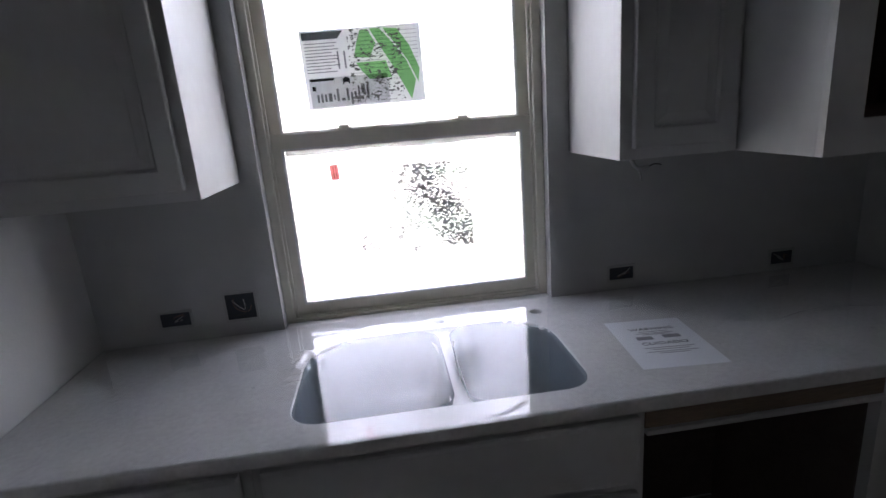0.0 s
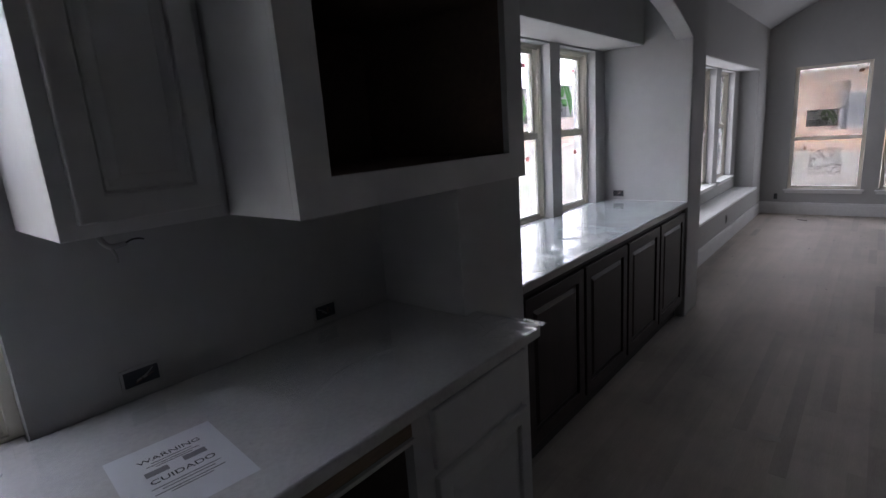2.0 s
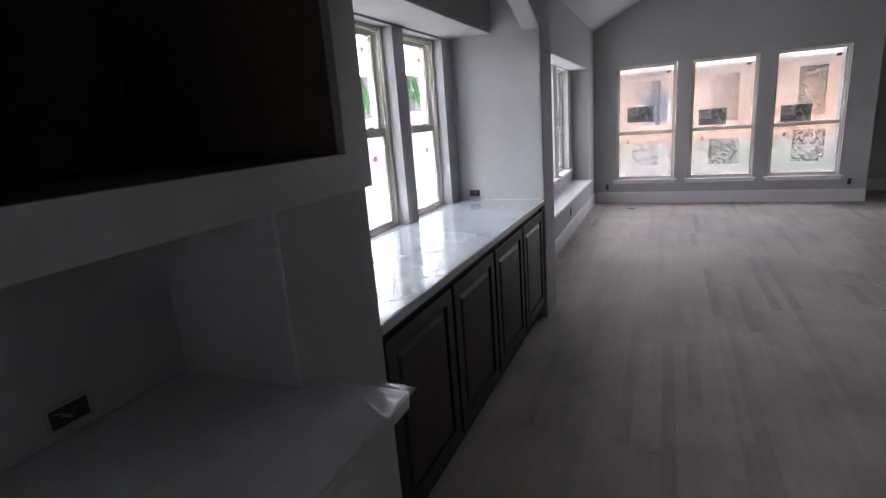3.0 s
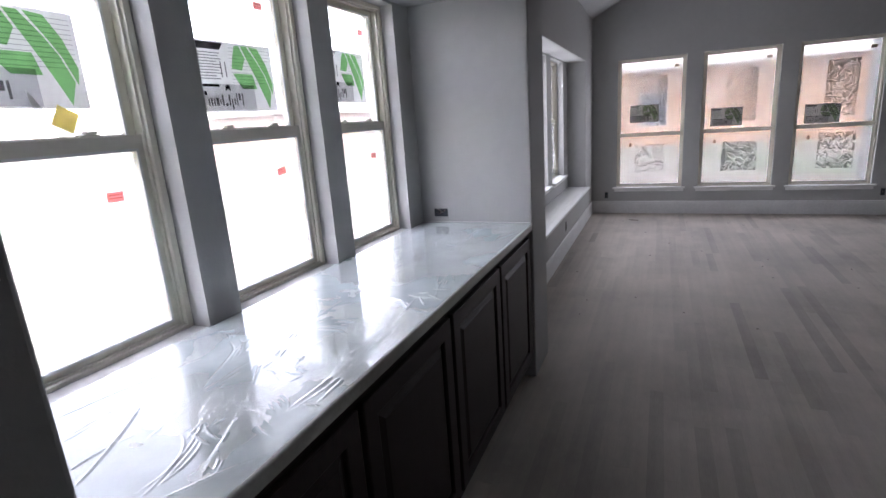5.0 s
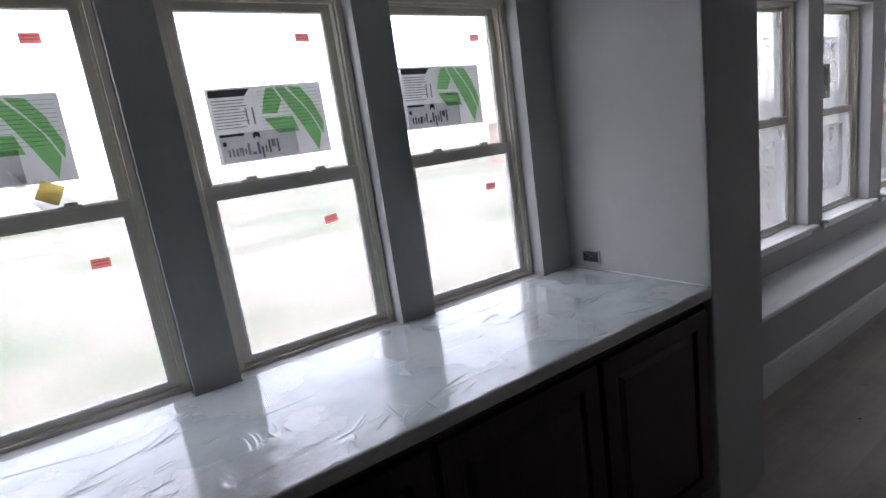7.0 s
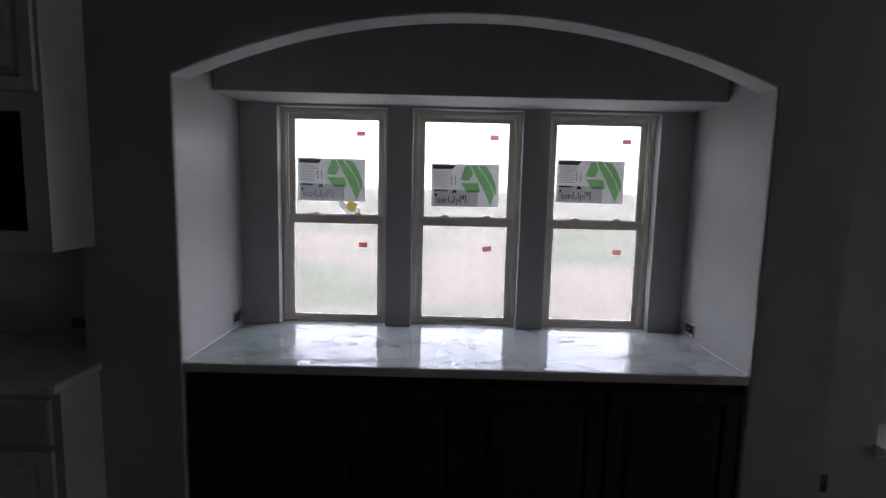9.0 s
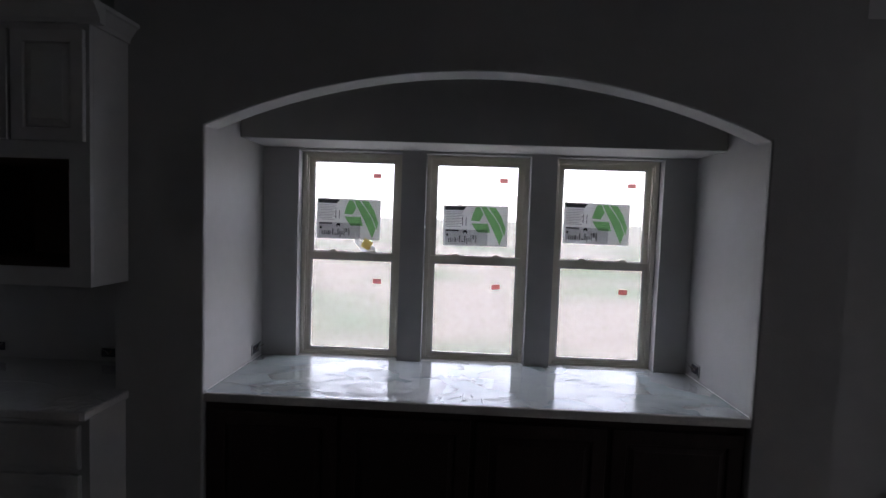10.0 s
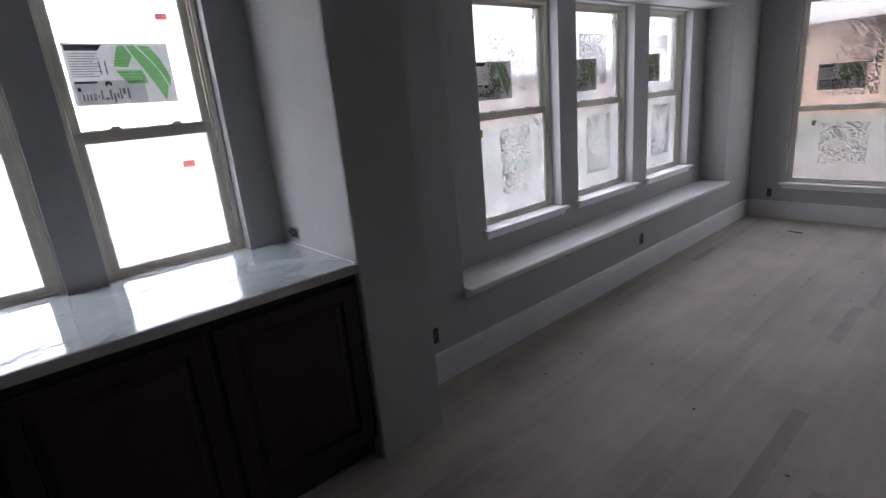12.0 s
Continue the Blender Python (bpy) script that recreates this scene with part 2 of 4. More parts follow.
def mat_ground():
    m = mat("sandy_ground", (0.172, 0.152, 0.12), 0.95, var=0.2, scale=0.8)
    n, l = m.node_tree.nodes, m.node_tree.links
    b = n["Principled BSDF"]
    old = b.inputs["Base Color"].links[0].from_socket
    nz = n.new("ShaderNodeTexNoise")
    nz.inputs["Scale"].default_value = 0.16
    nz.inputs["Detail"].default_value = 5
    tc = n.new("ShaderNodeTexCoord")
    l.new(tc.outputs["Object"], nz.inputs["Vector"])
    rg = n.new("ShaderNodeMapRange")
    rg.inputs["From Min"].default_value, rg.inputs["From Max"].default_value = 0.46, 0.62
    l.new(nz.outputs["Fac"], rg.inputs["Value"])
    mx = n.new("ShaderNodeMix")
    mx.data_type = "RGBA"
    l.new(rg.outputs[0], mx.inputs[0])
    l.new(old, mx.inputs[6])
    mx.inputs[7].default_value = (0.075, 0.1, 0.05, 1)
    l.new(mx.outputs[2], b.inputs["Base Color"])
    return m


M_GROUND = mat_ground()
M_LABEL_G = mat_ink("label_green", (0.56, 0.84, 0.52))
# Greyed copy of the label green, with the same dimming in its colour.
M_LABEL_G_DIM = mat_ink("dimmed_label_green", (0.72, 0.81, 0.66))
M_LABEL_K = mat_ink("label_black", (0.36, 0.36, 0.38))
M_LABEL_W = mat_ink("label_wordmark_grey", (0.64, 0.64, 0.65))
M_LABEL_T = mat_ink("label_text_grey", (0.66, 0.66, 0.68))
M_LABEL_D = mat_ink("label_grey_panel", (0.82, 0.82, 0.83))
M_REDTXT = mat_ink("red_sticker_text", (0.86, 0.76, 0.76))

# ---------------- mesh helpers ----------------


def put(name, me, material, parent=None, label="", smooth=False):
    me.materials.clear()
    me.materials.append(material)
    if smooth:
        for p in me.polygons:
            p.use_smooth = True
    ob = new(name, me)
    if parent:
        ob.parent = parent
        if parent.data is None:
            ob.matrix_parent_inverse = parent.matrix_basis.inverted()
    if label:
        ob["label"] = label
    return ob


def part(name, bm, material, parent=None, label="", smooth=False):
    me = bpy.data.meshes.new(name)
    bmesh.ops.recalc_face_normals(bm, faces=bm.faces)
    bm.to_mesh(me)
    bm.free()
    return put(name, me, material, parent, label, smooth)


def holder(name, at, label, category, group=""):
    ob = new(name)
    ob.location = at
    ob.empty_display_size = 0.1
    return tagged(ob, label, category, group)


def add_box(bm, x0, x1, y0, y1, z0, z1, bevel=0.0):
    r = bmesh.ops.create_cube(bm, size=1)
    vs = r["verts"]
    for v in vs:
        v.co = Vector((x0 + (v.co.x + 0.5) * (x1 - x0), y0 + (v.co.y + 0.5) * (y1 - y0), z0 + (v.co.z + 0.5) * (z1 - z0)))
    if bevel:
        es = {e for v in vs for e in v.link_edges}
        bmesh.ops.bevel(bm, geom=list(es), offset=bevel, segments=2, profile=0.6, affect="EDGES")
    return bm


def box(x0, x1, y0, y1, z0, z1, bevel=0.0):
    return add_box(bmesh.new(), x0, x1, y0, y1, z0, z1, bevel)


def slab_mesh(outline, holes, thick, bevel=0.0, segs=2):
    """A flat slab with holes, lying in local x and y, thick along z and centred on it."""
    cu = bpy.data.curves.new("slab", "CURVE")
    cu.dimensions, cu.fill_mode = "2D", "BOTH"
    cu.extrude = thick / 2 - bevel
    cu.bevel_depth, cu.bevel_resolution, cu.offset = bevel, segs, -bevel
    for ring in [outline, *holes]:
        sp = cu.splines.new("POLY")
        sp.points.add(len(ring) - 1)
        for p, (u, v) in zip(sp.points, ring):
            p.co = (u, v, 0, 1)
        sp.use_cyclic_u = True
    tmp = bpy.data.objects.new("slab", cu)
    me = bpy.data.meshes.new_from_object(tmp)
    bpy.data.objects.remove(tmp)
    bm = bmesh.new()
    bm.from_mesh(me)
    bmesh.ops.remove_doubles(bm, verts=bm.verts, dist=0.00002)
    bmesh.ops.recalc_face_normals(bm, faces=bm.faces)
    for f in bm.faces:
        f.smooth = False
    bm.to_mesh(me)
    bm.free()
    return me


def rect(a0, b0, a1, b1):
    return [(a0, b0), (a1, b0), (a1, b1), (a0, b1)]


def rounded(a0, b0, a1, b1, rs, n=8):
    """A rectangle with its own corner radius at each corner, counter-clockwise from (a0, b0)."""
    pts = []
    cs = [(a0, b0, 1, 1, 180), (a1, b0, -1, 1, 270), (a1, b1, -1, -1, 0), (a0, b1, 1, -1, 90)]
    for (cx, cy, sx, sy, a), r in zip(cs, rs):
        for i in range(n + 1):
            t = radians(a + 90 * i / n)
            pts.append((cx + sx * r + r * math.cos(t), cy + sy * r + r * math.sin(t)))
    return pts


def wall_xz(name, outline, holes, y0, y1, material, label="", parent=None):
    """A wall that runs along x, from y0 (room side) to y1."""
    me = slab_mesh(outline, holes, y1 - y0)
    for v in me.vertices:
        u, w, d = v.co
        v.co = (u, (y0 + y1) / 2 - d, w)
    ob = put(name, me, material, parent)
    return ob if parent else tagged(ob, label, "wall", kind="structure")


def wall_yz(name, outline, holes, x0, x1, material, label=""):
    me = slab_mesh(outline, holes, x1 - x0)
    for v in me.vertices:
        u, w, d = v.co
        v.co = ((x0 + x1) / 2 + d, u, w)
    return tagged(put(name, me, material), label, "wall", kind="structure")


def tube(name, pts, r, material, parent=None, label=""):
    cu = bpy.data.curves.new(name, "CURVE")
    cu.dimensions, cu.bevel_depth, cu.bevel_resolution = "3D", r, 2
    sp = cu.splines.new("NURBS")
    sp.points.add(len(pts) - 1)
    for p, c in zip(sp.points, pts):
        p.co = (*c, 1)
    sp.use_endpoint_u, sp.order_u, sp.resolution_u = True, 3, 6
    cu.use_fill_caps = True
    tmp = bpy.data.objects.new(name, cu)
    me = bpy.data.meshes.new_from_object(tmp)
    bpy.data.objects.remove(tmp)
    return put(name, me, material, parent, label, smooth=True)


def profile_x(pts, x0, x1):
    """A moulding: an outline in y and z, drawn out along x."""
    bm = bmesh.new()
    a = [bm.verts.new((x0, y, z)) for y, z in pts]
    b = [bm.verts.new((x1, y, z)) for y, z in pts]
    n = len(pts)
    for i in range(n):
        bm.faces.new((a[i], a[(i + 1) % n], b[(i + 1) % n], b[i]))
    bm.faces.new(a[::-1])
    bm.faces.new(b)
    return bm


def text_mesh(body, size, align="CENTER"):
    cu = bpy.data.curves.new("text", "FONT")
    cu.body, cu.size, cu.align_x, cu.align_y = body, size, align, "CENTER"
    cu.extrude = 0.0002
    tmp = bpy.data.objects.new("text", cu)
    me = bpy.data.meshes.new_from_object(tmp)
    bpy.data.objects.remove(tmp)
    return me

# ---------------- the large structure ----------------
YK, YA, YL = 1.66, 1.27, 1.56           # kitchen wall, arch wall, living-room wall
XL, XS, XN0, XN1, XP, XF = -0.955, 1.65, 2.042, 4.40, 4.74, 9.47
SOFFIT = 2.075


def roof_z(y):
    return 2.69 + 0.5 * (1.54 - y) if y > -2.6 else 2.69 + 0.5 * (1.54 + 2.6) - 0.5 * (-2.6 - y)


wall_xz("wall_north_kitchen", rect(-1.10, -0.3, XS, 3.0), [rect(-0.395, 0.905, 0.50, 2.09)], YK, YK + 0.15, M_WALL, "grey painted kitchen wall with one window opening over the counter")
wall_yz("wall_west", [(-8.6, -0.3), (YK, -0.3), (YK, 2.95), (-2.6, roof_z(-2.6) + 0.2), (-8.6, roof_z(-8.6) + 0.2)], [], XL - 0.15, XL, M_WALL, "grey painted side wall beside the kitchen counter")

# arch over the nook
arch = []
cx, half, rise, spring = (XN0 + XN1) / 2, (XN1 - XN0) / 2, 0.25, 2.072
rad = (half * half + rise * rise) / (2 * rise)
a_max = math.asin(half / rad)
for i in range(41):
    a = -a_max + 2 * a_max * i / 40
    arch.append((cx + rad * math.sin(a), spring + rise - rad + rad * math.cos(a)))
outline = [(XS, -0.3), (XN0, -0.3), *arch, (XN1, -0.3), (XP, -0.3), (XP, 3.0), (XS, 3.0)]
arch_wall = wall_xz("wall_arch", outline, [], YA, YA + 0.125, M_WALL, "grey painted wall with a wide segmental arch over the built-in")
bv = arch_wall.modifiers.new("bullnose", "BEVEL")
bv.width, bv.segments, bv.limit_method, bv.angle_limit = 0.012, 3, "ANGLE", radians(50)
Y1 = YA + 0.125
tagged(part("wall_pier_west", box(XS - 0.001, XN0 + 0.001, YA + 0.014, 2.10, -0.3, 3.0), M_WALL), "grey painted pier between kitchen and nook", "wall", kind="structure")
tagged(part("wall_pier_east", box(XN1 - 0.001, XP + 0.001, YA + 0.014, 2.10, -0.3, 2.9), M_WALL), "grey painted pier between nook and living room", "wall", kind="structure")
NOOK = [2.525, 3.23, 3.94]
wall_xz("wall_north_nook", rect(XN0 + 0.002, -0.3, XN1 - 0.002, SOFFIT - 0.001), [rect(c - 0.286, 0.905, c + 0.286, 2.062) for c in NOOK], 1.918, 2.10, M_WALL, "grey painted nook wall with three window openings")
sb = part("nook_soffit", box(XN0 + 0.002, XN1 - 0.002, 1.615, 2.10, SOFFIT, 2.9, 0.008), M_WALL)
tagged(sb, "grey painted dropped soffit above the nook windows", "soffit", kind="structure")
tagged(part("nook_ceiling", box(XN0, XN1, Y1, 1.615, 2.62, 2.9), M_CEIL), "painted ceiling strip behind the arch", "ceiling", kind="structure")

# living-room wall with the window seat recess
BAY = [6.06, 7.06, 8.085]
BX0, BX1 = 5.22, 8.80
lw = wall_xz("wall_north_living", rect(XP, -0.3, XF + 0.2, 3.0), [rect(BX0, 0.44, BX1, 2.09)], YL, YL + 0.10, M_WALL, "grey painted living-room wall round the window seat recess")
bv = lw.modifiers.new("bullnose", "BEVEL")
bv.width, bv.segments, bv.limit_method, bv.angle_limit = 0.01, 3, "ANGLE", radians(50)
wall_xz("wall_bay", rect(BX0 - 0.15, -0.3, BX1 + 0.15, 2.3), [rect(c - 0.395, 0.682, c + 0.395, 2.075) for c in BAY], 1.795, 1.99, M_WALL, "grey painted recess wall with three window openings")
tagged(part("wall_bay_west", box(BX0 - 0.15, BX0 + 0.001, YL + 0.013, 1.83, -0.3, 2.3), M_WALL), "grey painted recess side", "wall", kind="structure")
tagged(part("wall_bay_east", box(BX1 - 0.001, BX1 + 0.15, YL + 0.013, 1.83, -0.3, 2.3), M_WALL), "grey painted recess side", "wall", kind="structure")
tagged(part("bay_soffit", box(BX0, BX1, YL + 0.013, 1.83, 2.089, 2.3), M_WALL), "grey painted soffit over the window seat", "soffit", kind="structure")

# far wall
FAR = [0.79, -0.265, -1.31]
FW = 0.40
gable = [(YL + 0.1, -0.3), (YL + 0.1, 2.85), (-2.06, roof_z(-2.06) + 0.2), (-2.06, -0.3)]
wall_yz("wall_east", gable, [rect(c - FW - 0.03, 0.375, c + FW + 0.03, 2.11) for c in FAR], XF, XF + 0.15, M_WALL, "grey painted gable wall with three tall windows")
wall_yz("wall_east_recess", [(-8.6, -0.3), (-1.9, -0.3), (-1.9, roof_z(-1.9) + 0.3), (-2.6, roof_z(-2.6) + 0.2), (-8.6, roof_z(-8.6) + 0.2)], [], 10.42, 10.57, M_WALL, "grey painted wall set back past the gable wall")
tagged(part("wall_recess_return", box(XF + 0.15, 10.42, -2.06, -1.91, -0.3, 4.6), M_WALL), "grey painted return wall", "wall", kind="structure")
wall_xz("wall_south", rect(-1.10, -0.3, 10.57, 3.2), [], -8.65, -8.50, M_WALL, "grey painted wall behind the walk")
# Added out of view: stops living-room daylight from bouncing into the kitchen.
wall_yz("wall_divide", [(-8.5, -0.3), (-1.4, -0.3), (-1.4, roof_z(-1.4) + 0.1), (-2.6, roof_z(-2.6) + 0.1), (-8.5, roof_z(-8.5) + 0.1)], [], 4.90, 5.03, M_WALL, "unseen grey wall added to keep living-room light out of the kitchen")

# vaulted ceiling
sec = [(2.35, roof_z(2.35)), (-2.6, roof_z(-2.6)), (-8.9, roof_z(-8.9)), (-8.9, roof_z(-8.9) + 0.3), (-2.6, roof_z(-2.6) + 0.3), (2.35, roof_z(2.35) + 0.3)]
tagged(part("ceiling", profile_x(sec, -1.3, 10.8), M_CEIL), "pale painted vaulted ceiling", "ceiling", kind="structure")

# floor bed under the strips
floor = tagged(part("floor", box(-1.1, 10.57, -8.6, 2.0, -0.3, -0.02), M_GAP), "unfinished narrow oak strip floor, dusty", "floor", kind="structure")

# outdoors
bm = bmesh.new()
bmesh.ops.create_grid(bm, x_segments=8, y_segments=8, size=1500)
for v in bm.verts:
    v.co.z = -0.32
tagged(part("ground", bm, M_GROUND), "pale sandy ground with thin grass", "ground", kind="structure")


def base_profile(y, h=0.178):
    """From the wall at y out into the room, towards -y."""
    return [(y, 0), (y - 0.016, 0), (y - 0.016, h - 0.035), (y - 0.013, h - 0.028), (y - 0.013, h - 0.012), (y - 0.006, h), (y, h)]


tagged(part("baseboard", profile_x(base_profile(YL - 0.001), XP + 0.001, XF - 0.017), M_BASE), "white painted tall baseboard, dusty", "baseboard", kind="structure")
bb = part("baseboard", profile_x(base_profile(0), -YL, 2.06), M_BASE)
bb.matrix_world = pose(XF - 0.001, 0, 0, 0, 0, -90)
tagged(bb, "white painted tall baseboard, dusty", "baseboard", kind="structure")
bb = part("baseboard", profile_x(base_profile(0), 2.06, 8.4), M_BASE)
bb.matrix_world = pose(10.419, 0, 0, 0, 0, -90)
tagged(bb, "white painted tall baseboard", "baseboard", kind="structure")

# ---------------- windows ----------------
def flakes(x0, x1, z0, z1, y, cover, seed, size=1.0):
    """Net of dried glue where a film was peeled: small torn cells; cover(u, v) says how much of the glass is still coated."""
    step_x, step_z = 0.0036 * size, 0.0027 * size
    nx, nz = int((x1 - x0) / step_x), int((z1 - z0) / step_z)
    r = random.Random(int(seed * 100))
    vs, fs, corner = [], [], {}

    def vert(i, k):
        if (i, k) not in corner:
            corner[i, k] = len(vs)
            dx, dz = (r.uniform(-0.42, 0.42) * step_x, r.uniform(-0.42, 0.42) * step_z) if 0 < i < nx and 0 < k < nz else (0, 0)
            vs.append((x0 + i * step_x + dx, y, z0 + k * step_z + dz))
        return corner[i, k]

    for i in range(nx):
        for k in range(nz):
            x, z = i * step_x / size, k * step_z / size
            a = noise.noise(Vector((x * 75 + z * 25, z * 150 - x * 20, seed * 3.1)))
            b = noise.noise(Vector((x * 190, z * 300, seed * 1.7)))
            c = noise.noise(Vector((x * 17, z * 17, seed * 5.3)))
            here = cover((i + 0.5) / nx, (k + 0.5) / nz) + 0.25 * c
            if a + 0.5 * b > 0.8 * (0.5 - here):
                fs.append((vert(i, k), vert(i + 1, k), vert(i + 1, k + 1), vert(i, k + 1)))
    me = bpy.data.meshes.new("glue_residue")
    me.from_pydata(vs, [], fs)
    return me


def r_band(u, v):         # a diagonal band that thins out to both sides
    return 0.80 * math.exp(-((u - 0.34 - 0.60 * (1 - v)) / 0.33) ** 2) - 0.15


def r_few(u, v):
    return -0.12


def r_dense(u, v):        # heavy at the top and towards the edges
    return 0.28 + 0.24 * v + 0.12 * (2 * u - 1) ** 2


def r_edges(u, v):        # worn away in the middle
    return 0.20 + 0.26 * max(abs(2 * u - 1), abs(2 * v - 1)) ** 3


def r_thin(u, v):
    return 0.12 + 0.16 * abs(2 * u - 1) ** 3


def r_side(u, v):         # heavier to one side
    return 0.12 + 0.40 * u


def r_even(u, v):
    return 0.44


def ring(name, x0, x1, z0, z1, wx, wz0, wz1, y0, y1, material, parent, bevel=0.0):
    """A frame of a sash or a window, with its own width of stiles and rails."""
    me = slab_mesh(rect(x0, z0, x1, z1), [rect(x0 + wx, z0 + wz0, x1 - wx, z1 - wz1)], y1 - y0)
    for v in me.vertices:
        u, w, d = v.co
        v.co = (u, (y0 + y1) / 2 - d, w)
    ob = put(name, me, material, parent)
    if bevel:
        b = ob.modifiers.new("edge", "BEVEL")
        b.width, b.segments, b.limit_method = bevel, 2, "ANGLE"
    return ob


def window(name, half, z0, z1, lower, upper, side, m, label, film=None, residue=()):
    """A single-hung window. lower and upper: bottom and top of the two panes; side: the lower pane's half width."""
    top = holder(name, (0, 0, 0), label, "window")
    tagged(top, kind="structure")
    fw = 0.4 * (half - side)
    ring("window_frame", -half, half, z0, z1, fw, 0.012, 0.02, 0.0, 0.085, M_VINYL, top, 0.002)
    ring("window_frame_stop", -half + fw, half - fw, z0 + 0.012, z1 - 0.02, 0.008, 0.006, 0.008, 0.012, 0.022, M_VINYL, top)
    lo = ring("lower_sash", -half + fw + 0.002, half - fw - 0.002, z0 + 0.013, upper[0], half - fw - 0.002 - side, lower[0] - z0 - 0.013, upper[0] - lower[1], 0.0225, 0.046, M_VINYL, top, 0.003)
    us = side - 0.002
    up = ring("upper_sash", -half + fw + 0.002, half - fw - 0.002, lower[1], z1 - 0.021, half - fw - 0.002 - us, upper[0] - lower[1] + 0.004, z1 - 0.021 - upper[1], 0.048, 0.072, M_VINYL, top, 0.003)
    for pa, (a, b_), hs, y in ((lo, lower, side, 0.0195), (up, upper, us, 0.045)):
        ring("glazing_bead", -hs - 0.007, hs + 0.007, a - 0.007, b_ + 0.007, 0.0075, 0.0075, 0.0075, y, y + 0.0032, M_TRIM, pa)
    p1 = part("pane", box(-side - 0.006, side + 0.006, 0.035, 0.038, lower[0] - 0.006, lower[1] + 0.006), M_GLASS, lo)
    p2 = part("pane", box(-us - 0.006, us + 0.006, 0.060, 0.063, upper[0] - 0.004, upper[1] + 0.006), M_GLASS, up)
    p1.visible_shadow = p2.visible_shadow = False
    # sash locks on the meeting rail
    for s in (-0.5, 0.5):
        b = box(s * side - 0.028, s * side + 0.028, 0.028, 0.044, upper[0], upper[0] + 0.006, 0.002)
        add_box(b, s * side - 0.012, s * side + 0.02, 0.024, 0.040, upper[0] + 0.006, upper[0] + 0.014, 0.003)
        part("sash_lock", b, M_VINYL, lo)
    if film:
        for pa, (a, b_), hs, y in ((lo, lower, side, 0.0335), (up, upper, us, 0.0585)):
            pf = part("protective_film", box(-hs, hs, y - 0.0005, y, a, b_), film, pa, "milky protective film, its grey tint added to dim the view out")
            pf.visible_shadow = False
    for sash, x0, x1, a, b_, material in residue:
        pa, y = {"lower": (lo, 0.032), "upper": (up, 0.0538), "over_label": (up, 0.0532)}[sash]
        put("glue_residue", flakes(x0, x1, a, b_, y, material, len(bpy.data.meshes) * 0.37, 0.8 if film is M_KITFILM else 1.38), M_GLUE, pa, "dark flaked glue residue")
    top.matrix_basis = m
    return top


window("window_1", 0.4475, 0.908, 2.088, (0.967, 1.468), (1.52, 2.04), 0.3775, pose(0.0525, YK + 0.045, 0),
       "almond vinyl single-hung window over the sink, film residue on glass", M_KITFILM,
       [("lower", -0.05, 0.206, 1.107, 1.395, r_band), ("over_label", -0.145, 0.02, 1.60, 1.815, r_thin), ("lower", -0.18, 0.05, 1.09, 1.20, r_few), ("upper", 0.10, 0.26, 1.62, 1.76, r_few)])
# nook film: its grey tint, too, is there to darken what shows outside
N_FILM = mat_clear("tinted_nook_film", 1.3, 0.3, 0.03, (0.53, 0.53, 0.53))
for i, c in enumerate(NOOK):
    window("window_%d" % (i + 2), 0.284, 0.908, 2.060, (0.947, 1.455), (1.50, 2.012), 0.229, pose(c, 1.985, 0),
           "almond vinyl single-hung nook window with stickers on glass", N_FILM)
for i, c in enumerate(BAY):
    mu = (r_thin, r_dense, r_dense)[i]
    ml = (r_thin, r_edges, r_edges)[i]
    window("window_%d" % (i + 5), 0.393, 0.687, 2.073, (0.722, 1.352), (1.395, 2.03), 0.342, pose(c, 1.872, 0),
           "almond vinyl single-hung window over the window seat, film residue", M_PANEFILM,
           [("upper", -0.165 - 0.005 * i, 0.20, 1.51, 1.885, mu), ("lower", -0.11, 0.205 + 0.017 * i, 0.832, 1.29, ml)])
for i, c in enumerate(FAR):
    mu = (r_side, r_side, r_dense)[i]
    ml = (r_thin, r_even, r_edges)[i]
    window("window_%d" % (i + 8), 0.428, 0.378, 2.108, (0.417, 1.08), (1.122, 2.07), 0.385, pose(XF + 0.03, c, 0, 0, 0, -90),
           "almond vinyl single-hung gable window with hazy film", M_FARFILM,
           [("upper", (-0.19, -0.15, -0.12)[i], 0.21, 1.21, 1.875, mu), ("lower", (-0.19, -0.16, -0.145)[i], (0.19, 0.25, 0.24)[i], 0.575, (0.968, 0.956, 1.015)[i], ml)])


def stool(half, z, m, depth, horn, deep=0.03):
    """A window stool with an apron under it."""
    top = holder("window_stool", (0, 0, 0), "white painted wooden window stool with apron", "window sill")
    tagged(top, kind="structure")
    part("stool_board", box(-half - horn, half + horn, -depth, -0.0015, z - 0.022, z, 0.006), M_TRIM, top)
    part("apron", box(-half - horn + 0.02, half + horn - 0.02, -0.018, -0.0015, z - 0.062, z - 0.0225, 0.004), M_TRIM, top)
    part("stool_inset", box(-half + 0.002, half - 0.002, -0.0015, deep, z - 0.02, z - 0.0003), M_TRIM, top)
    top.matrix_basis = m


for c in BAY:
    stool(0.393, 0.686, pose(c, 1.795, 0), 0.05, 0.04, 0.076)
for c in FAR:
    stool(0.428, 0.377, pose(XF, c, 0, 0, 0, -90), 0.05, 0.045)

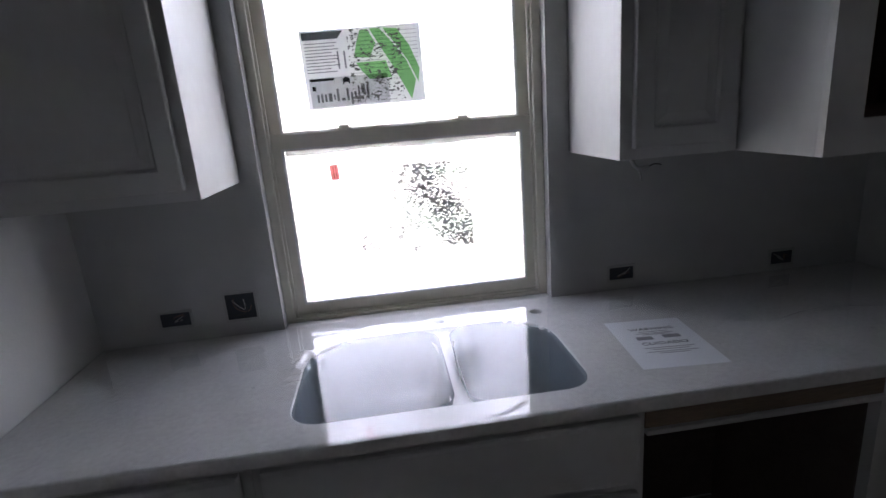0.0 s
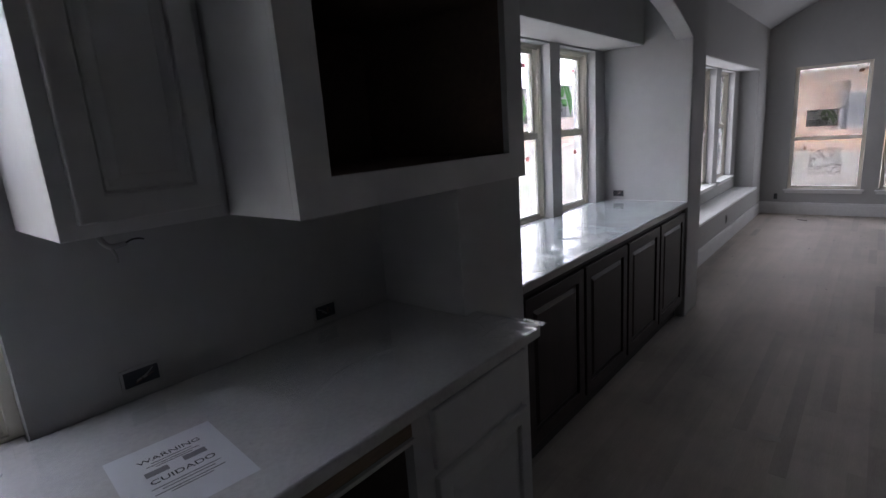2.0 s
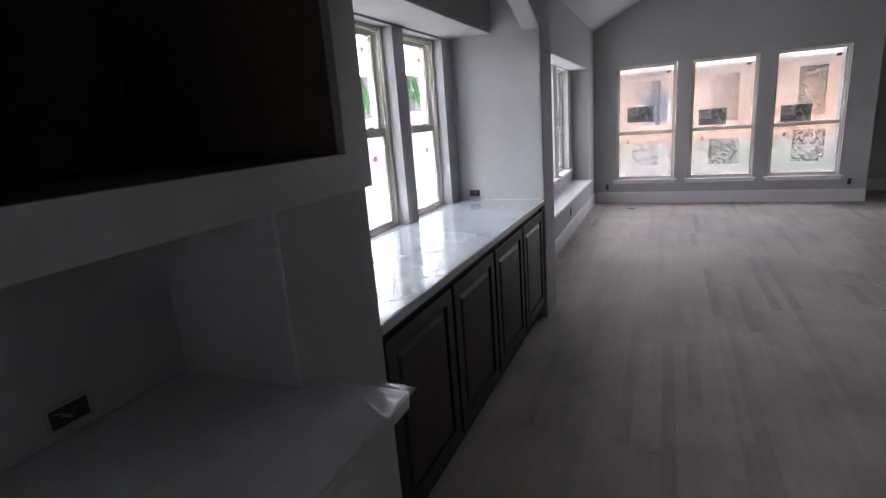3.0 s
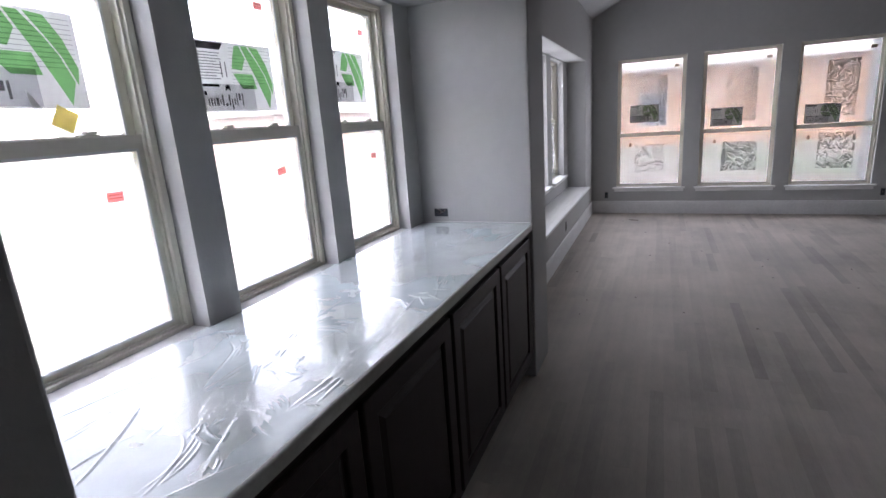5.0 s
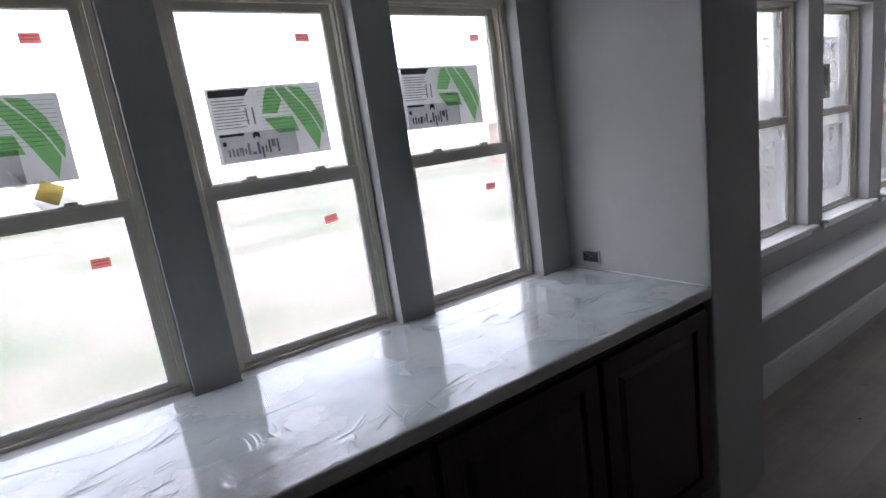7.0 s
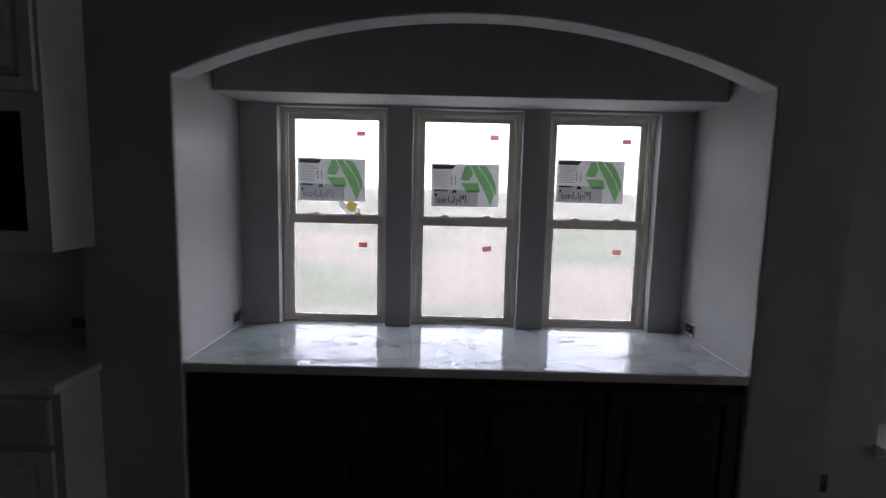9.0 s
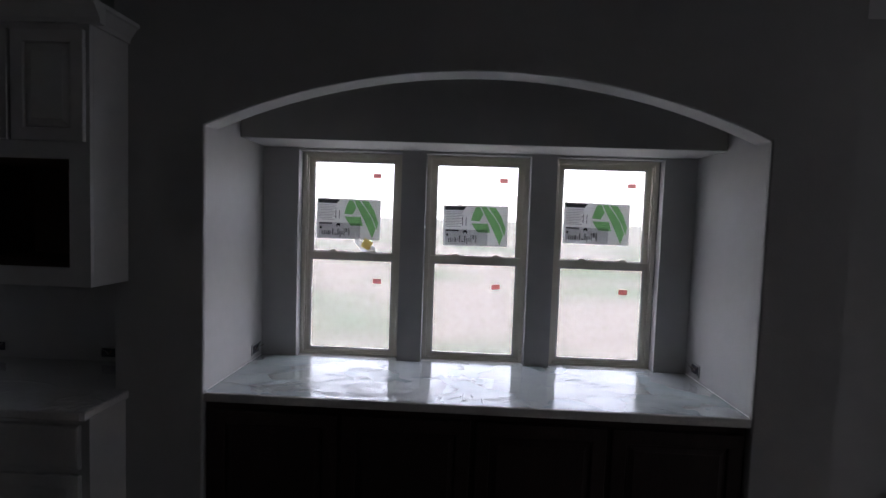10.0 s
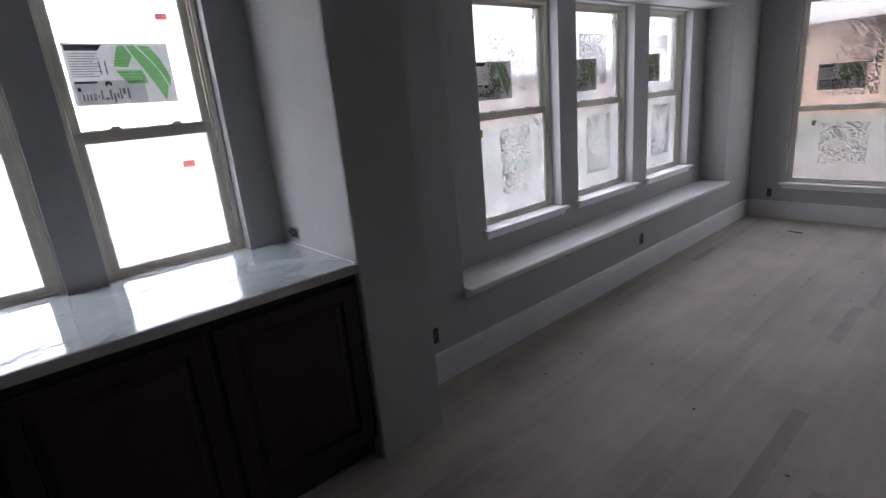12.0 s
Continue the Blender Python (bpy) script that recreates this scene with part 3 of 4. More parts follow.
# ---------------- stickers and labels on the glass ----------------


def poly(pts, y0, y1):
    """A flat piece: its outline in x and z, from y0 to y1."""
    bm = bmesh.new()
    a = [bm.verts.new((x, y0, z)) for x, z in pts]
    b = [bm.verts.new((x, y1, z)) for x, z in pts]
    n = len(pts)
    bm.faces.new(a)
    bm.faces.new(b[::-1])
    for i in range(n):
        bm.faces.new((a[i], b[i], b[(i + 1) % n], a[(i + 1) % n]))
    return bm


LW, LH = 0.368, 0.231


def uv(u, v):
    return ((u - 0.5) * LW, (v - 0.5) * LH)


def make_label(paper, green, label):
    top = holder("window_label", (0, 0, 0), label, "label", "labels on the windows")
    part("sheet", box(-LW / 2, LW / 2, -0.0004, 0, -LH / 2, LH / 2), paper, top)
    part("header_bar", poly([uv(0.02, 0.88), uv(0.31, 0.88), uv(0.36, 0.975), uv(0.02, 0.975)], -0.0010, -0.0006), M_LABEL_K, top)
    part("grey_panel", poly([uv(0.03, 0.02), uv(0.69, 0.02), uv(0.69, 0.40), uv(0.03, 0.40)], -0.0008, -0.0005), M_LABEL_D, top)
    part("panel_header", poly([uv(0.04, 0.36), uv(0.24, 0.36), uv(0.24, 0.395), uv(0.04, 0.395)], -0.0012, -0.0009), M_LABEL_K, top)
    for k in range(10):
        v = 0.84 - k * 0.04
        w = (0.27, 0.25, 0.28, 0.22, 0.26, 0.27, 0.24, 0.28, 0.2, 0.25)[k]
        part("text_line", poly([uv(0.03, v - 0.013), uv(0.03 + w, v - 0.013), uv(0.03 + w, v), uv(0.03, v)], -0.0010, -0.0006), M_LABEL_T, top)
    for k in range(11):
        v = 0.93 - k * 0.05
        part("text_line", poly([uv(0.42, v - 0.008), uv(0.97, v - 0.008), uv(0.97, v), uv(0.42, v)], -0.0008, -0.0005), M_LABEL_D, top)
    for q in ((0.29, 0.305), (0.345, 0.36)):
        part("diagram", poly([uv(q[0], 0.50), uv(q[1], 0.50), uv(q[1], 0.72), uv(q[0], 0.72)], -0.0011, -0.0007), M_LABEL_T, top)
    part("house_icon", poly([uv(0.31, 0.29), uv(0.31, 0.37), uv(0.34, 0.40), uv(0.37, 0.37), uv(0.37, 0.29), uv(0.35, 0.33), uv(0.33, 0.33)], -0.0013, -0.0010), M_LABEL_K, top)
    part("icon", poly([uv(0.05, 0.24), uv(0.08, 0.24), uv(0.08, 0.30), uv(0.05, 0.30)], -0.0013, -0.0010), M_LABEL_K, top)
    # wordmark as plain bars
    x = 0.08
    for w, lo, hi in ((0.018, 0.09, 0.19), (0.018, 0.09, 0.20), (0.018, 0.09, 0.19), (0.03, 0.09, 0.20), (0.012, 0.11, 0.18), (0.02, 0.09, 0.25), (0.035, 0.09, 0.125), (0.02, 0.09, 0.25), (0.018, 0.03, 0.19), (0.018, 0.10, 0.20), (0.016, 0.09, 0.27), (0.03, 0.17, 0.27), (0.018, 0.09, 0.27)):
        part("wordmark_bar", poly([uv(x, lo), uv(x + w, lo), uv(x + w, hi), uv(x, hi)], -0.0013, -0.0010), M_LABEL_W, top)
        x += w + 0.014
    pieces = [[(0.50, 0.96), (0.56, 0.97), (0.62, 0.79), (0.56, 0.61), (0.43, 0.63), (0.46, 0.80)],
              [(0.44, 0.56), (0.69, 0.56), (0.73, 0.34), (0.54, 0.34), (0.48, 0.45)],
              [(0.58, 0.97), (0.66, 0.97), (0.78, 0.74), (0.86, 0.55), (0.93, 0.28), (0.88, 0.03), (0.84, 0.17), (0.75, 0.47), (0.64, 0.79)],
              [(0.69, 0.97), (0.81, 0.95), (0.90, 0.73), (0.97, 0.43), (0.95, 0.25), (0.88, 0.53), (0.80, 0.73)]]
    for p in pieces:
        part("leaf_emblem", poly([uv(*q) for q in p], -0.0016, -0.0012), green, top)
    return top


clean = [pose(2.494, 2.0405, 1.690, 0, 0.4, 0), pose(3.226, 2.0405, 1.676, 0, -0.6, 0), pose(3.908, 2.0405, 1.711, 0, 0.5, 0)]
clean.append(pose(-0.05, YK + 0.1005, 1.703, 0, -0.8, 0))
# bay and gable labels take the dimmed copies
dim_places = [pose(c - 0.125, 1.872 + 0.0562, z, 0, r, 0) for c, z, r in zip(BAY, (1.588, 1.585, 1.61), (0.5, -0.4, 0.3))]
dim_places += [pose(XF + 0.03 + 0.0562, c + d, z, 0, 0, -90) for c, d, z in zip(FAR, (0.08, 0.125, 0.125), (1.385, 1.277, 1.25))]
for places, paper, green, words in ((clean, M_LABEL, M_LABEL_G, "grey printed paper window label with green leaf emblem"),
                                    (dim_places, M_LABEL_DIM, M_LABEL_G_DIM, "grey window label with green leaf emblem, coloured darker as behind film")):
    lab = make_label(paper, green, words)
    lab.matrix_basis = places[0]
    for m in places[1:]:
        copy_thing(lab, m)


def sticker(m, w, h, material=None, ink=None, name="warning_sticker", label="small red warning sticker on the window glass"):
    top = holder(name, (0, 0, 0), label, "sticker", "stickers on the windows")
    part("sticker_sheet", box(-w / 2, w / 2, -0.0004, 0, -h / 2, h / 2), material or M_RED, top)
    for k in (0.22, -0.12):
        part("text_line", box(-w * 0.42, w * 0.42, -0.0009, -0.0006, k * h - h * 0.09, k * h + h * 0.09), ink or M_REDTXT, top)
    top.matrix_basis = m
    return top


for x, z, r in ((2.655, 1.941, 0), (3.378, 1.936, 1), (4.095, 1.929, -2)):
    sticker(pose(x, 2.0405, z, 0, r, 0), 0.046, 0.026)
for x, z, r in ((2.672, 1.338, 1), (3.354, 1.331, -9), (4.069, 1.33, 2)):
    sticker(pose(x, 2.0165, z, 0, r, 0), 0.046, 0.026)
sticker(pose(-0.179, YK + 0.076, 1.389, 0, 86, 0), 0.046, 0.024)
sticker(pose(-0.232, YK + 0.101, 1.925, 0, 88, 0), 0.046, 0.024)
for c in FAR:
    sticker(pose(XF + 0.083, c - 0.31, 1.985, 0, 0, -90), 0.055, 0.035, M_BROWN, M_LABEL_K, label="small dark sticker on the window glass")
    sticker(pose(XF + 0.059, c + 0.25, 0.965, 0, 6, -90), 0.03, 0.045, M_BROWN, M_LABEL_K, label="small dark sticker on the window glass")
for c in BAY:
    sticker(pose(c - 0.28, 1.903, 1.27, 0, 88, 0), 0.05, 0.026, M_YELLOW, M_BROWN, label="small tan sticker on the window glass")
ys = holder("energy_sticker", (0, 0, 0), "yellow square sticker hanging from torn clear film", "sticker")
part("sticker_sheet", box(-0.027, 0.027, -0.0006, 0, -0.027, 0.027), M_YELLOW, ys)
part("torn_film", poly([(-0.1, 0.03), (-0.05, 0.0), (0.05, 0.01), (0.07, -0.045), (0.0, -0.05), (-0.06, -0.03)], 0.001, 0.0014), M_TAPE, ys, "torn clear film")
for x_, z_, y_, r_ in ((6.35, 2.0, 1.912, 20), (6.33, 1.30, 1.90, -35), (7.35, 1.98, 1.912, 60), (8.38, 1.99, 1.912, 30), (6.80, 0.80, 1.90, 70)):
    tf = poly([(-0.02, 0.03), (0.0, 0.035), (0.018, -0.01), (0.012, -0.05), (-0.004, -0.03), (-0.016, -0.04)], -0.0006, 0.0)
    tfo = part("torn_film", tf, M_TAPE)
    tfo.matrix_basis = pose(x_, y_, z_, 0, r_, 0)
    tagged(tfo, "torn scrap of clear protective film on the window glass", "film scrap", "film scraps on the windows")
rnd = random.Random(31)
low = [(0.42 - 0.74 * k / 40, 1.454 + 0.003 * math.sin(k * 0.31) + rnd.uniform(-0.0012, 0.0012)) for k in range(41)]
rim = part("torn_film", poly([(-0.32, 1.467), (0.42, 1.467), *low], YK + 0.0745, YK + 0.0750), M_TAPE)
tagged(rim, "crinkled edge of clear film along the sink window rail", "film scrap", "film scraps on the windows")
ys.matrix_basis = pose(2.604, 2.038, 1.547, 0, 28, 0)

# ---------------- cabinets ----------------


def raised_door(x0, x1, z0, z1, yf, material, parent, name="door", stile=0.05):
    """A cabinet door, its front at yf, facing -y: a frame with a raised panel in it."""
    me = slab_mesh(rect(x0, z0, x1, z1), [rect(x0 + stile, z0 + stile, x1 - stile, z1 - stile)], 0.02)
    for v in me.vertices:
        u, w, d = v.co
        v.co = (u, yf + 0.01 - d, w)
    ob = put(name, me, material, parent)
    b = ob.modifiers.new("edge", "BEVEL")
    b.width, b.segments, b.limit_method = 0.004, 2, "ANGLE"
    bm = bmesh.new()
    rings = [(stile - 0.004, 0.014), (stile + 0.003, 0.0145), (stile + 0.006, 0.011), (stile + 0.012, 0.011), (stile + 0.030, 0.004), (stile + 0.033, 0.002)]
    prev = None
    for inset, d in rings:
        vs = [bm.verts.new((x, yf + d, z)) for x, z in rect(x0 + inset, z0 + inset, x1 - inset, z1 - inset)]
        if prev:
            for i in range(4):
                bm.faces.new((prev[i], prev[(i + 1) % 4], vs[(i + 1) % 4], vs[i]))
        prev = vs
    bm.faces.new(prev)
    part("raised_panel", bm, material, ob)
    return ob


def drawer_front(x0, x1, z0, z1, yf, material, parent, name="drawer_front"):
    bm = bmesh.new()
    prev = None
    for inset, d in ((0, 0.02), (0, 0.006), (0.004, 0.002), (0.012, 0.0), (0.014, 0.0)):
        vs = [bm.verts.new((x, yf + d, z)) for x, z in rect(x0 + inset, z0 + inset, x1 - inset, z1 - inset)]
        if prev:
            for i in range(4):
                bm.faces.new((prev[i], prev[(i + 1) % 4], vs[(i + 1) % 4], vs[i]))
        prev = vs
    bm.faces.new(prev)
    return part(name, bm, material, parent)


YF = 1.032                # kitchen base door fronts
YB = YF + 0.021           # face frames
CT, CB = 0.91, 0.872      # countertop


def base_cabinet(name, x0, x1, label, doors, drawers, end=False):
    top = holder(name, ((x0 + x1) / 2, YK - 0.3, 0), label, "cabinet", "kitchen base cabinets")
    if "sink" in name:       # open above for the bowls
        part("body", box(x0, x1, YB, YK - 0.002, 0.10, 0.66), M_WHITE, top)
        part("face_frame", box(x0, x1, YB, YB + 0.02, 0.6605, CB - 0.001), M_WHITE, top)
        for s0, s1 in ((x0, x0 + 0.016), (x1 - 0.016, x1)):
            part("side_panel", box(s0, s1, YB + 0.0205, YK - 0.002, 0.6605, CB - 0.001), M_WHITE, top)
    else:
        part("body", box(x0, x1, YB, YK - 0.002, 0.10, CB - 0.001), M_WHITE, top)
    part("toe_kick", box(x0, x1, YB + 0.07, YB + 0.085, 0.001, 0.0995), M_WHITE, top)
    for a, b in doors:
        raised_door(a, b, 0.135, 0.635, YF, M_WHITE, top)
    for a, b in drawers:
        drawer_front(a, b, 0.662, 0.838, YF, M_WHITE, top)
    return top


base_cabinet("base_cabinet", XL + 0.002, -0.376, "white painted kitchen base cabinet with drawer and raised-panel door", [(-0.93, -0.40)], [(-0.93, -0.40)])
base_cabinet("sink_base_cabinet", -0.375, 0.515, "white painted sink base cabinet with false drawer front", [(-0.355, 0.066), (0.076, 0.497)], [(-0.355, 0.497)])
rb = base_cabinet("base_cabinet", 1.137, XS - 0.002, "white painted kitchen base cabinet beside empty dishwasher bay", [(1.205, 1.665)], [(1.205, 1.665)])
part("end_panel", box(XS - 0.0015, 1.70, YB - 0.003, YA - 0.002, 0.001, CB - 0.001, 0.002), M_WHITE, rb)
dwb = holder("dishwasher_bay", (0.83, 1.3, 0), "empty dishwasher bay with bare wood cross rail", "cabinet")
part("cross_rail", box(0.5165, 1.1355, YB - 0.002, YB + 0.018, 0.797, CB - 0.002), M_BARE, dwb, "bare unpainted wooden rail")
part("rail_edge", box(0.5165, 1.1355, YB - 0.012, YB + 0.03, 0.783, 0.796, 0.002), M_WHITE, dwb)
# Thin sheets added over the white cabinet sides; their dark colour is the bay's shade.
part("side_lining", box(0.5165, 0.52, YB + 0.031, YK - 0.013, 0.001, 0.78), M_INSIDE_SHADE, dwb)
part("side_lining", box(1.132, 1.1355, YB + 0.031, YK - 0.013, 0.001, 0.78), M_INSIDE_SHADE, dwb)
part("back_panel", box(0.5165, 1.1355, YK - 0.012, YK - 0.003, 0.001, CB - 0.002), M_INSIDE_SHADE, dwb)


# countertop with the sink cut out
SX0, SX1, SY0, SY1 = -0.293, 0.412, 1.085, 1.515
sink_ring = rounded(SX0, SY0, SX1, SY1, (0.07, 0.07, 0.16, 0.16))
edge = [(XL + 0.002, 1.006), (1.695, 1.0), (1.712, 1.008), (1.712, YA - 0.002), (XS - 0.002, YA - 0.002), (XS - 0.002, YK - 0.002), (0.498, YK - 0.002), (0.498, YK + 0.044), (-0.393, YK + 0.044), (-0.393, YK - 0.002), (XL + 0.002, YK - 0.002)]
holes = [[(cx_ + 0.018 * math.cos(a * math.pi / 10), cy_ + 0.018 * math.sin(a * math.pi / 10)) for a in range(20)] for cx_, cy_ in ((0.10, 1.566), (0.412, 1.552))]
me = slab_mesh(edge, [sink_ring[::-1], *[h[::-1] for h in holes]], CT - CB, 0.006)
for v in me.vertices:
    v.co.z += (CT + CB) / 2
tagged(put("kitchen_countertop", me, M_QUARTZ), "white speckled quartz countertop with sink cutout and faucet holes", "countertop")
# Dark block added below the faucet holes to give their shadow.
part("mounting_block", box(0.07, 0.44, 1.53, 1.59, 0.80, 0.86), M_INSIDE_SHADE, dwb)


def bowl(x0, x1, y0, y1, rs, z0, z1):
    bm = bmesh.new()
    prev = None
    steps = [(0.0, z1, 1.0), (0.004, z1 - 0.02, 1.0), (0.012, z1 - 0.12, 0.95), (0.02, z0 + 0.03, 0.9), (0.035, z0 + 0.01, 0.8), (0.06, z0, 0.6)]
    loops = []
    for ins, z, k in steps:
        ringp = rounded(x0 + ins, y0 + ins, x1 - ins, y1 - ins, [r * k for r in rs], 6)
        loops.append([bm.verts.new((x, y, z)) for x, y in ringp])
    for a, b in zip(loops, loops[1:]):
        n = len(a)
        for i in range(n):
            bm.faces.new((a[i], a[(i + 1) % n], b[(i + 1) % n], b[i]))
    bm.faces.new(loops[-1][::-1])
    return bm


sink = holder("kitchen_sink", (0.05, 1.3, 0.66), "double-bowl stainless undermount sink covered with clear film", "sink")
for a, b, rs in ((SX0 + 0.001, 0.083, (0.065, 0.05, 0.07, 0.15)), (0.117, SX1 - 0.001, (0.05, 0.065, 0.15, 0.07))):
    bw = part("bowl", bowl(a, b, SY0 + 0.001, SY1 - 0.001, rs, 0.69, 0.9085), M_STEEL_DARK, sink, smooth=True)
    sol = bw.modifiers.new("gauge", "SOLIDIFY")
    sol.thickness, sol.offset = 0.0015, 1
    bm = bmesh.new()
    bmesh.ops.create_cone(bm, cap_ends=True, segments=24, radius1=0.042, radius2=0.045, depth=0.004, matrix=Matrix.Translation(((a + b) / 2, 1.32, 0.6825)))
    part("drain", bm, M_BRONZE, sink)

bm = bmesh.new()
rows_ = []
for k in range(13):
    y_ = SY0 + 0.004 + (SY1 - SY0 - 0.008) * k / 12
    s_ = abs(2 * k / 12 - 1)
    w_, z_ = 0.017 + 0.03 * s_ ** 3, 0.880 + 0.017 * s_ ** 2
    rows_.append([bm.verts.new((0.10 + w_ * q, y_, z_ - 0.012 * abs(q) ** 2)) for q in (-1, -0.5, 0, 0.5, 1)])
for a, b in zip(rows_, rows_[1:]):
    for q in range(4):
        bm.faces.new((a[q], a[q + 1], b[q + 1], b[q]))
part("divider", bm, M_STEEL_BRIGHT, sink, smooth=True)

# clear film drawn over the kitchen counter and sink


def creased(x0, x1, y0, y1, z, step, creases, outline=None):
    """A sheet of film with creases: (x, y, heading, length, height, width, bend)."""
    nx, ny = int((x1 - x0) / step), int((y1 - y0) / step)
    X, Y = np.meshgrid(np.linspace(x0, x1, nx + 1), np.linspace(y0, y1, ny + 1), indexing="ij")
    Z = np.zeros_like(X)
    for cx_, cy_, head, ln, hgt, wid, bend in creases:
        c, s = math.cos(head), math.sin(head)
        U, V = (X - cx_) * c + (Y - cy_) * s, -(X - cx_) * s + (Y - cy_) * c
        V = V - bend * U * U
        along = np.clip(1 - (np.abs(U) / (ln / 2)) ** 2, 0, None)
        Z += hgt * along * np.exp(-(V / wid) ** 2)
    Z += 0.0002 * np.sin(X * 23 + np.sin(Y * 17)) * np.sin(Y * 19 + 1.3 * np.sin(X * 11))
    Z = np.maximum(Z, -0.001) + z
    verts = np.stack([X.ravel(), Y.ravel(), Z.ravel()], 1)
    idx = np.arange((nx + 1) * (ny + 1)).reshape(nx + 1, ny + 1)
    faces = np.stack([idx[:-1, :-1].ravel(), idx[1:, :-1].ravel(), idx[1:, 1:].ravel(), idx[:-1, 1:].ravel()], 1)
    if outline:
        cxs, cys = verts[faces, 0].mean(1), verts[faces, 1].mean(1)
        inside = np.zeros(len(faces), bool)
        for (xa, ya), (xb, yb) in zip(outline, outline[1:] + outline[:1]):
            if ya != yb:
                inside ^= ((ya > cys) != (yb > cys)) & (cxs < (xb - xa) * (cys - ya) / (yb - ya) + xa)
        faces = faces[inside]
    me = bpy.data.meshes.new("film")
    me.from_pydata(verts.tolist(), [], faces.tolist())
    for p in me.polygons:
        p.use_smooth = True
    return me


rnd = random.Random(4)
cr = [(-0.22, 1.56, 0.15, 0.18, 0.006, 0.006, 0.3), (0.02, 1.575, 0.05, 0.10, 0.004, 0.005, 0.0), (0.19, 1.03, 0.5, 0.09, 0.004, 0.005, 1.0), (-0.31, 1.40, 1.4, 0.16, 0.005, 0.006, 0.5)]
cr += [(-0.30 + rnd.uniform(-0.02, 0.03), 1.28 + 0.035 * k, 0.1, 0.05, 0.004, 0.006, 0) for k in range(6)]
# crumpled at the counter's end
cr += [(1.60 + rnd.uniform(-0.07, 0.1), 1.06 + rnd.uniform(-0.05, 0.15), rnd.uniform(0, 3), rnd.uniform(0.05, 0.12), rnd.uniform(0.003, 0.007), 0.006, rnd.uniform(-2, 2)) for k in range(16)]
# loose swirls beside the sink, and a lifted fold before the pier
cr += [(rnd.uniform(-0.85, -0.42), rnd.uniform(1.06, 1.5), rnd.gauss(0.8, 0.25), rnd.uniform(0.15, 0.35), rnd.uniform(0.0005, 0.0011), 0.005, rnd.uniform(0.5, 1.6)) for k in range(11)]
cr += [(1.14, 1.30, 0.15, 0.50, 0.005, 0.008, -1.3), (1.24, 1.17, 1.1, 0.08, 0.003, 0.005, 2.0), (1.19, 1.15, 0.7, 0.06, 0.003, 0.005, -2.0)]
sheet = [(XL + 0.004, 0.992), (1.728, 0.992), (1.728, 1.262), (1.646, 1.262), (1.646, 1.655), (XL + 0.004, 1.655)]
sf = put("counter_film", creased(XL + 0.004, 1.728, 0.992, 1.655, CT + 0.002, 0.004, cr, sheet), M_SINKFILM)
sf.visible_shadow = False
tagged(sf, "clear protective film stretched over the kitchen counter and sink", "plastic film")


def upper_cabinet(name, x0, x1, yf, z0, z1, label, doors):
    top = holder(name, ((x0 + x1) / 2, YK, z0), label, "cabinet", "kitchen wall cabinets")
    part("body", box(x0, x1, yf + 0.021, YK - 0.002, z0, z1, 0.002), M_WHITE, top)
    for a, b, c, d in doors:
        raised_door(a, b, c, d, yf, M_WHITE, top)
    return top


UB, UT = 1.393, 2.42
upper_cabinet("wall_cabinet", XL + 0.002, -0.452, 1.288, UB, UT, "white painted wall cabinet with raised-panel door", [(-0.925, -0.478, 1.42, 2.36)])
upper_cabinet("wall_cabinet", 0.57, 0.888, 1.288, UB, UT, "white painted narrow wall cabinet with raised-panel door", [(0.60, 0.868, 1.42, 2.36)])

# deep cabinet with the open microwave niche
mc = holder("microwave_cabinet", (1.3, YK, UB), "white painted deep wall cabinet with open dark microwave niche", "cabinet", "kitchen wall cabinets")
MX0, MX1, MY = 0.890, 1.712, 1.045
wall_xz("face_frame", rect(MX0, UB, MX1, UT), [rect(0.975, 1.467, 1.628, 1.89), ], MY, MY + 0.02, M_WHITE, parent=mc)
part("side_panel", box(MX0, MX0 + 0.016, MY + 0.0205, YK - 0.002, UB, UT), M_WHITE, mc)
part("side_panel", box(MX1 - 0.016, MX1, MY + 0.0205, YA - 0.002, UB, UT), M_WHITE, mc)
part("bottom_panel", box(MX0 + 0.0165, XS - 0.003, MY + 0.0205, YK - 0.002, UB + 0.001, UB + 0.018), M_WHITE, mc)
part("niche_shelf", box(MX0 + 0.0165, XS - 0.003, MY + 0.0205, YK - 0.004, 1.448, 1.466), M_NICHE, mc)
part("niche_top", box(MX0 + 0.0165, XS - 0.003, MY + 0.0205, YK - 0.004, 1.892, 1.91), M_NICHE, mc)
part("niche_back", box(MX0 + 0.0165, XS - 0.003, YK - 0.020, YK - 0.005, 1.4665, 1.8915), M_NICHE, mc)
part("niche_side", box(0.952, 0.972, MY + 0.0205, YK - 0.021, 1.4665, 1.8915), M_NICHE, mc)
part("niche_side", box(1.6285, 1.647, MY + 0.0205, YK - 0.021, 1.4665, 1.8915), M_NICHE, mc)
part("top_panel", box(MX0 + 0.0165, XS - 0.003, MY + 0.0205, YK - 0.002, UT - 0.02, UT - 0.001), M_WHITE, mc)
raised_door(0.915, 1.402, 1.955, 2.375, MY - 0.021, M_WHITE, mc)
raised_door(1.415, 1.70, 1.955, 2.375, MY - 0.021, M_WHITE, mc)


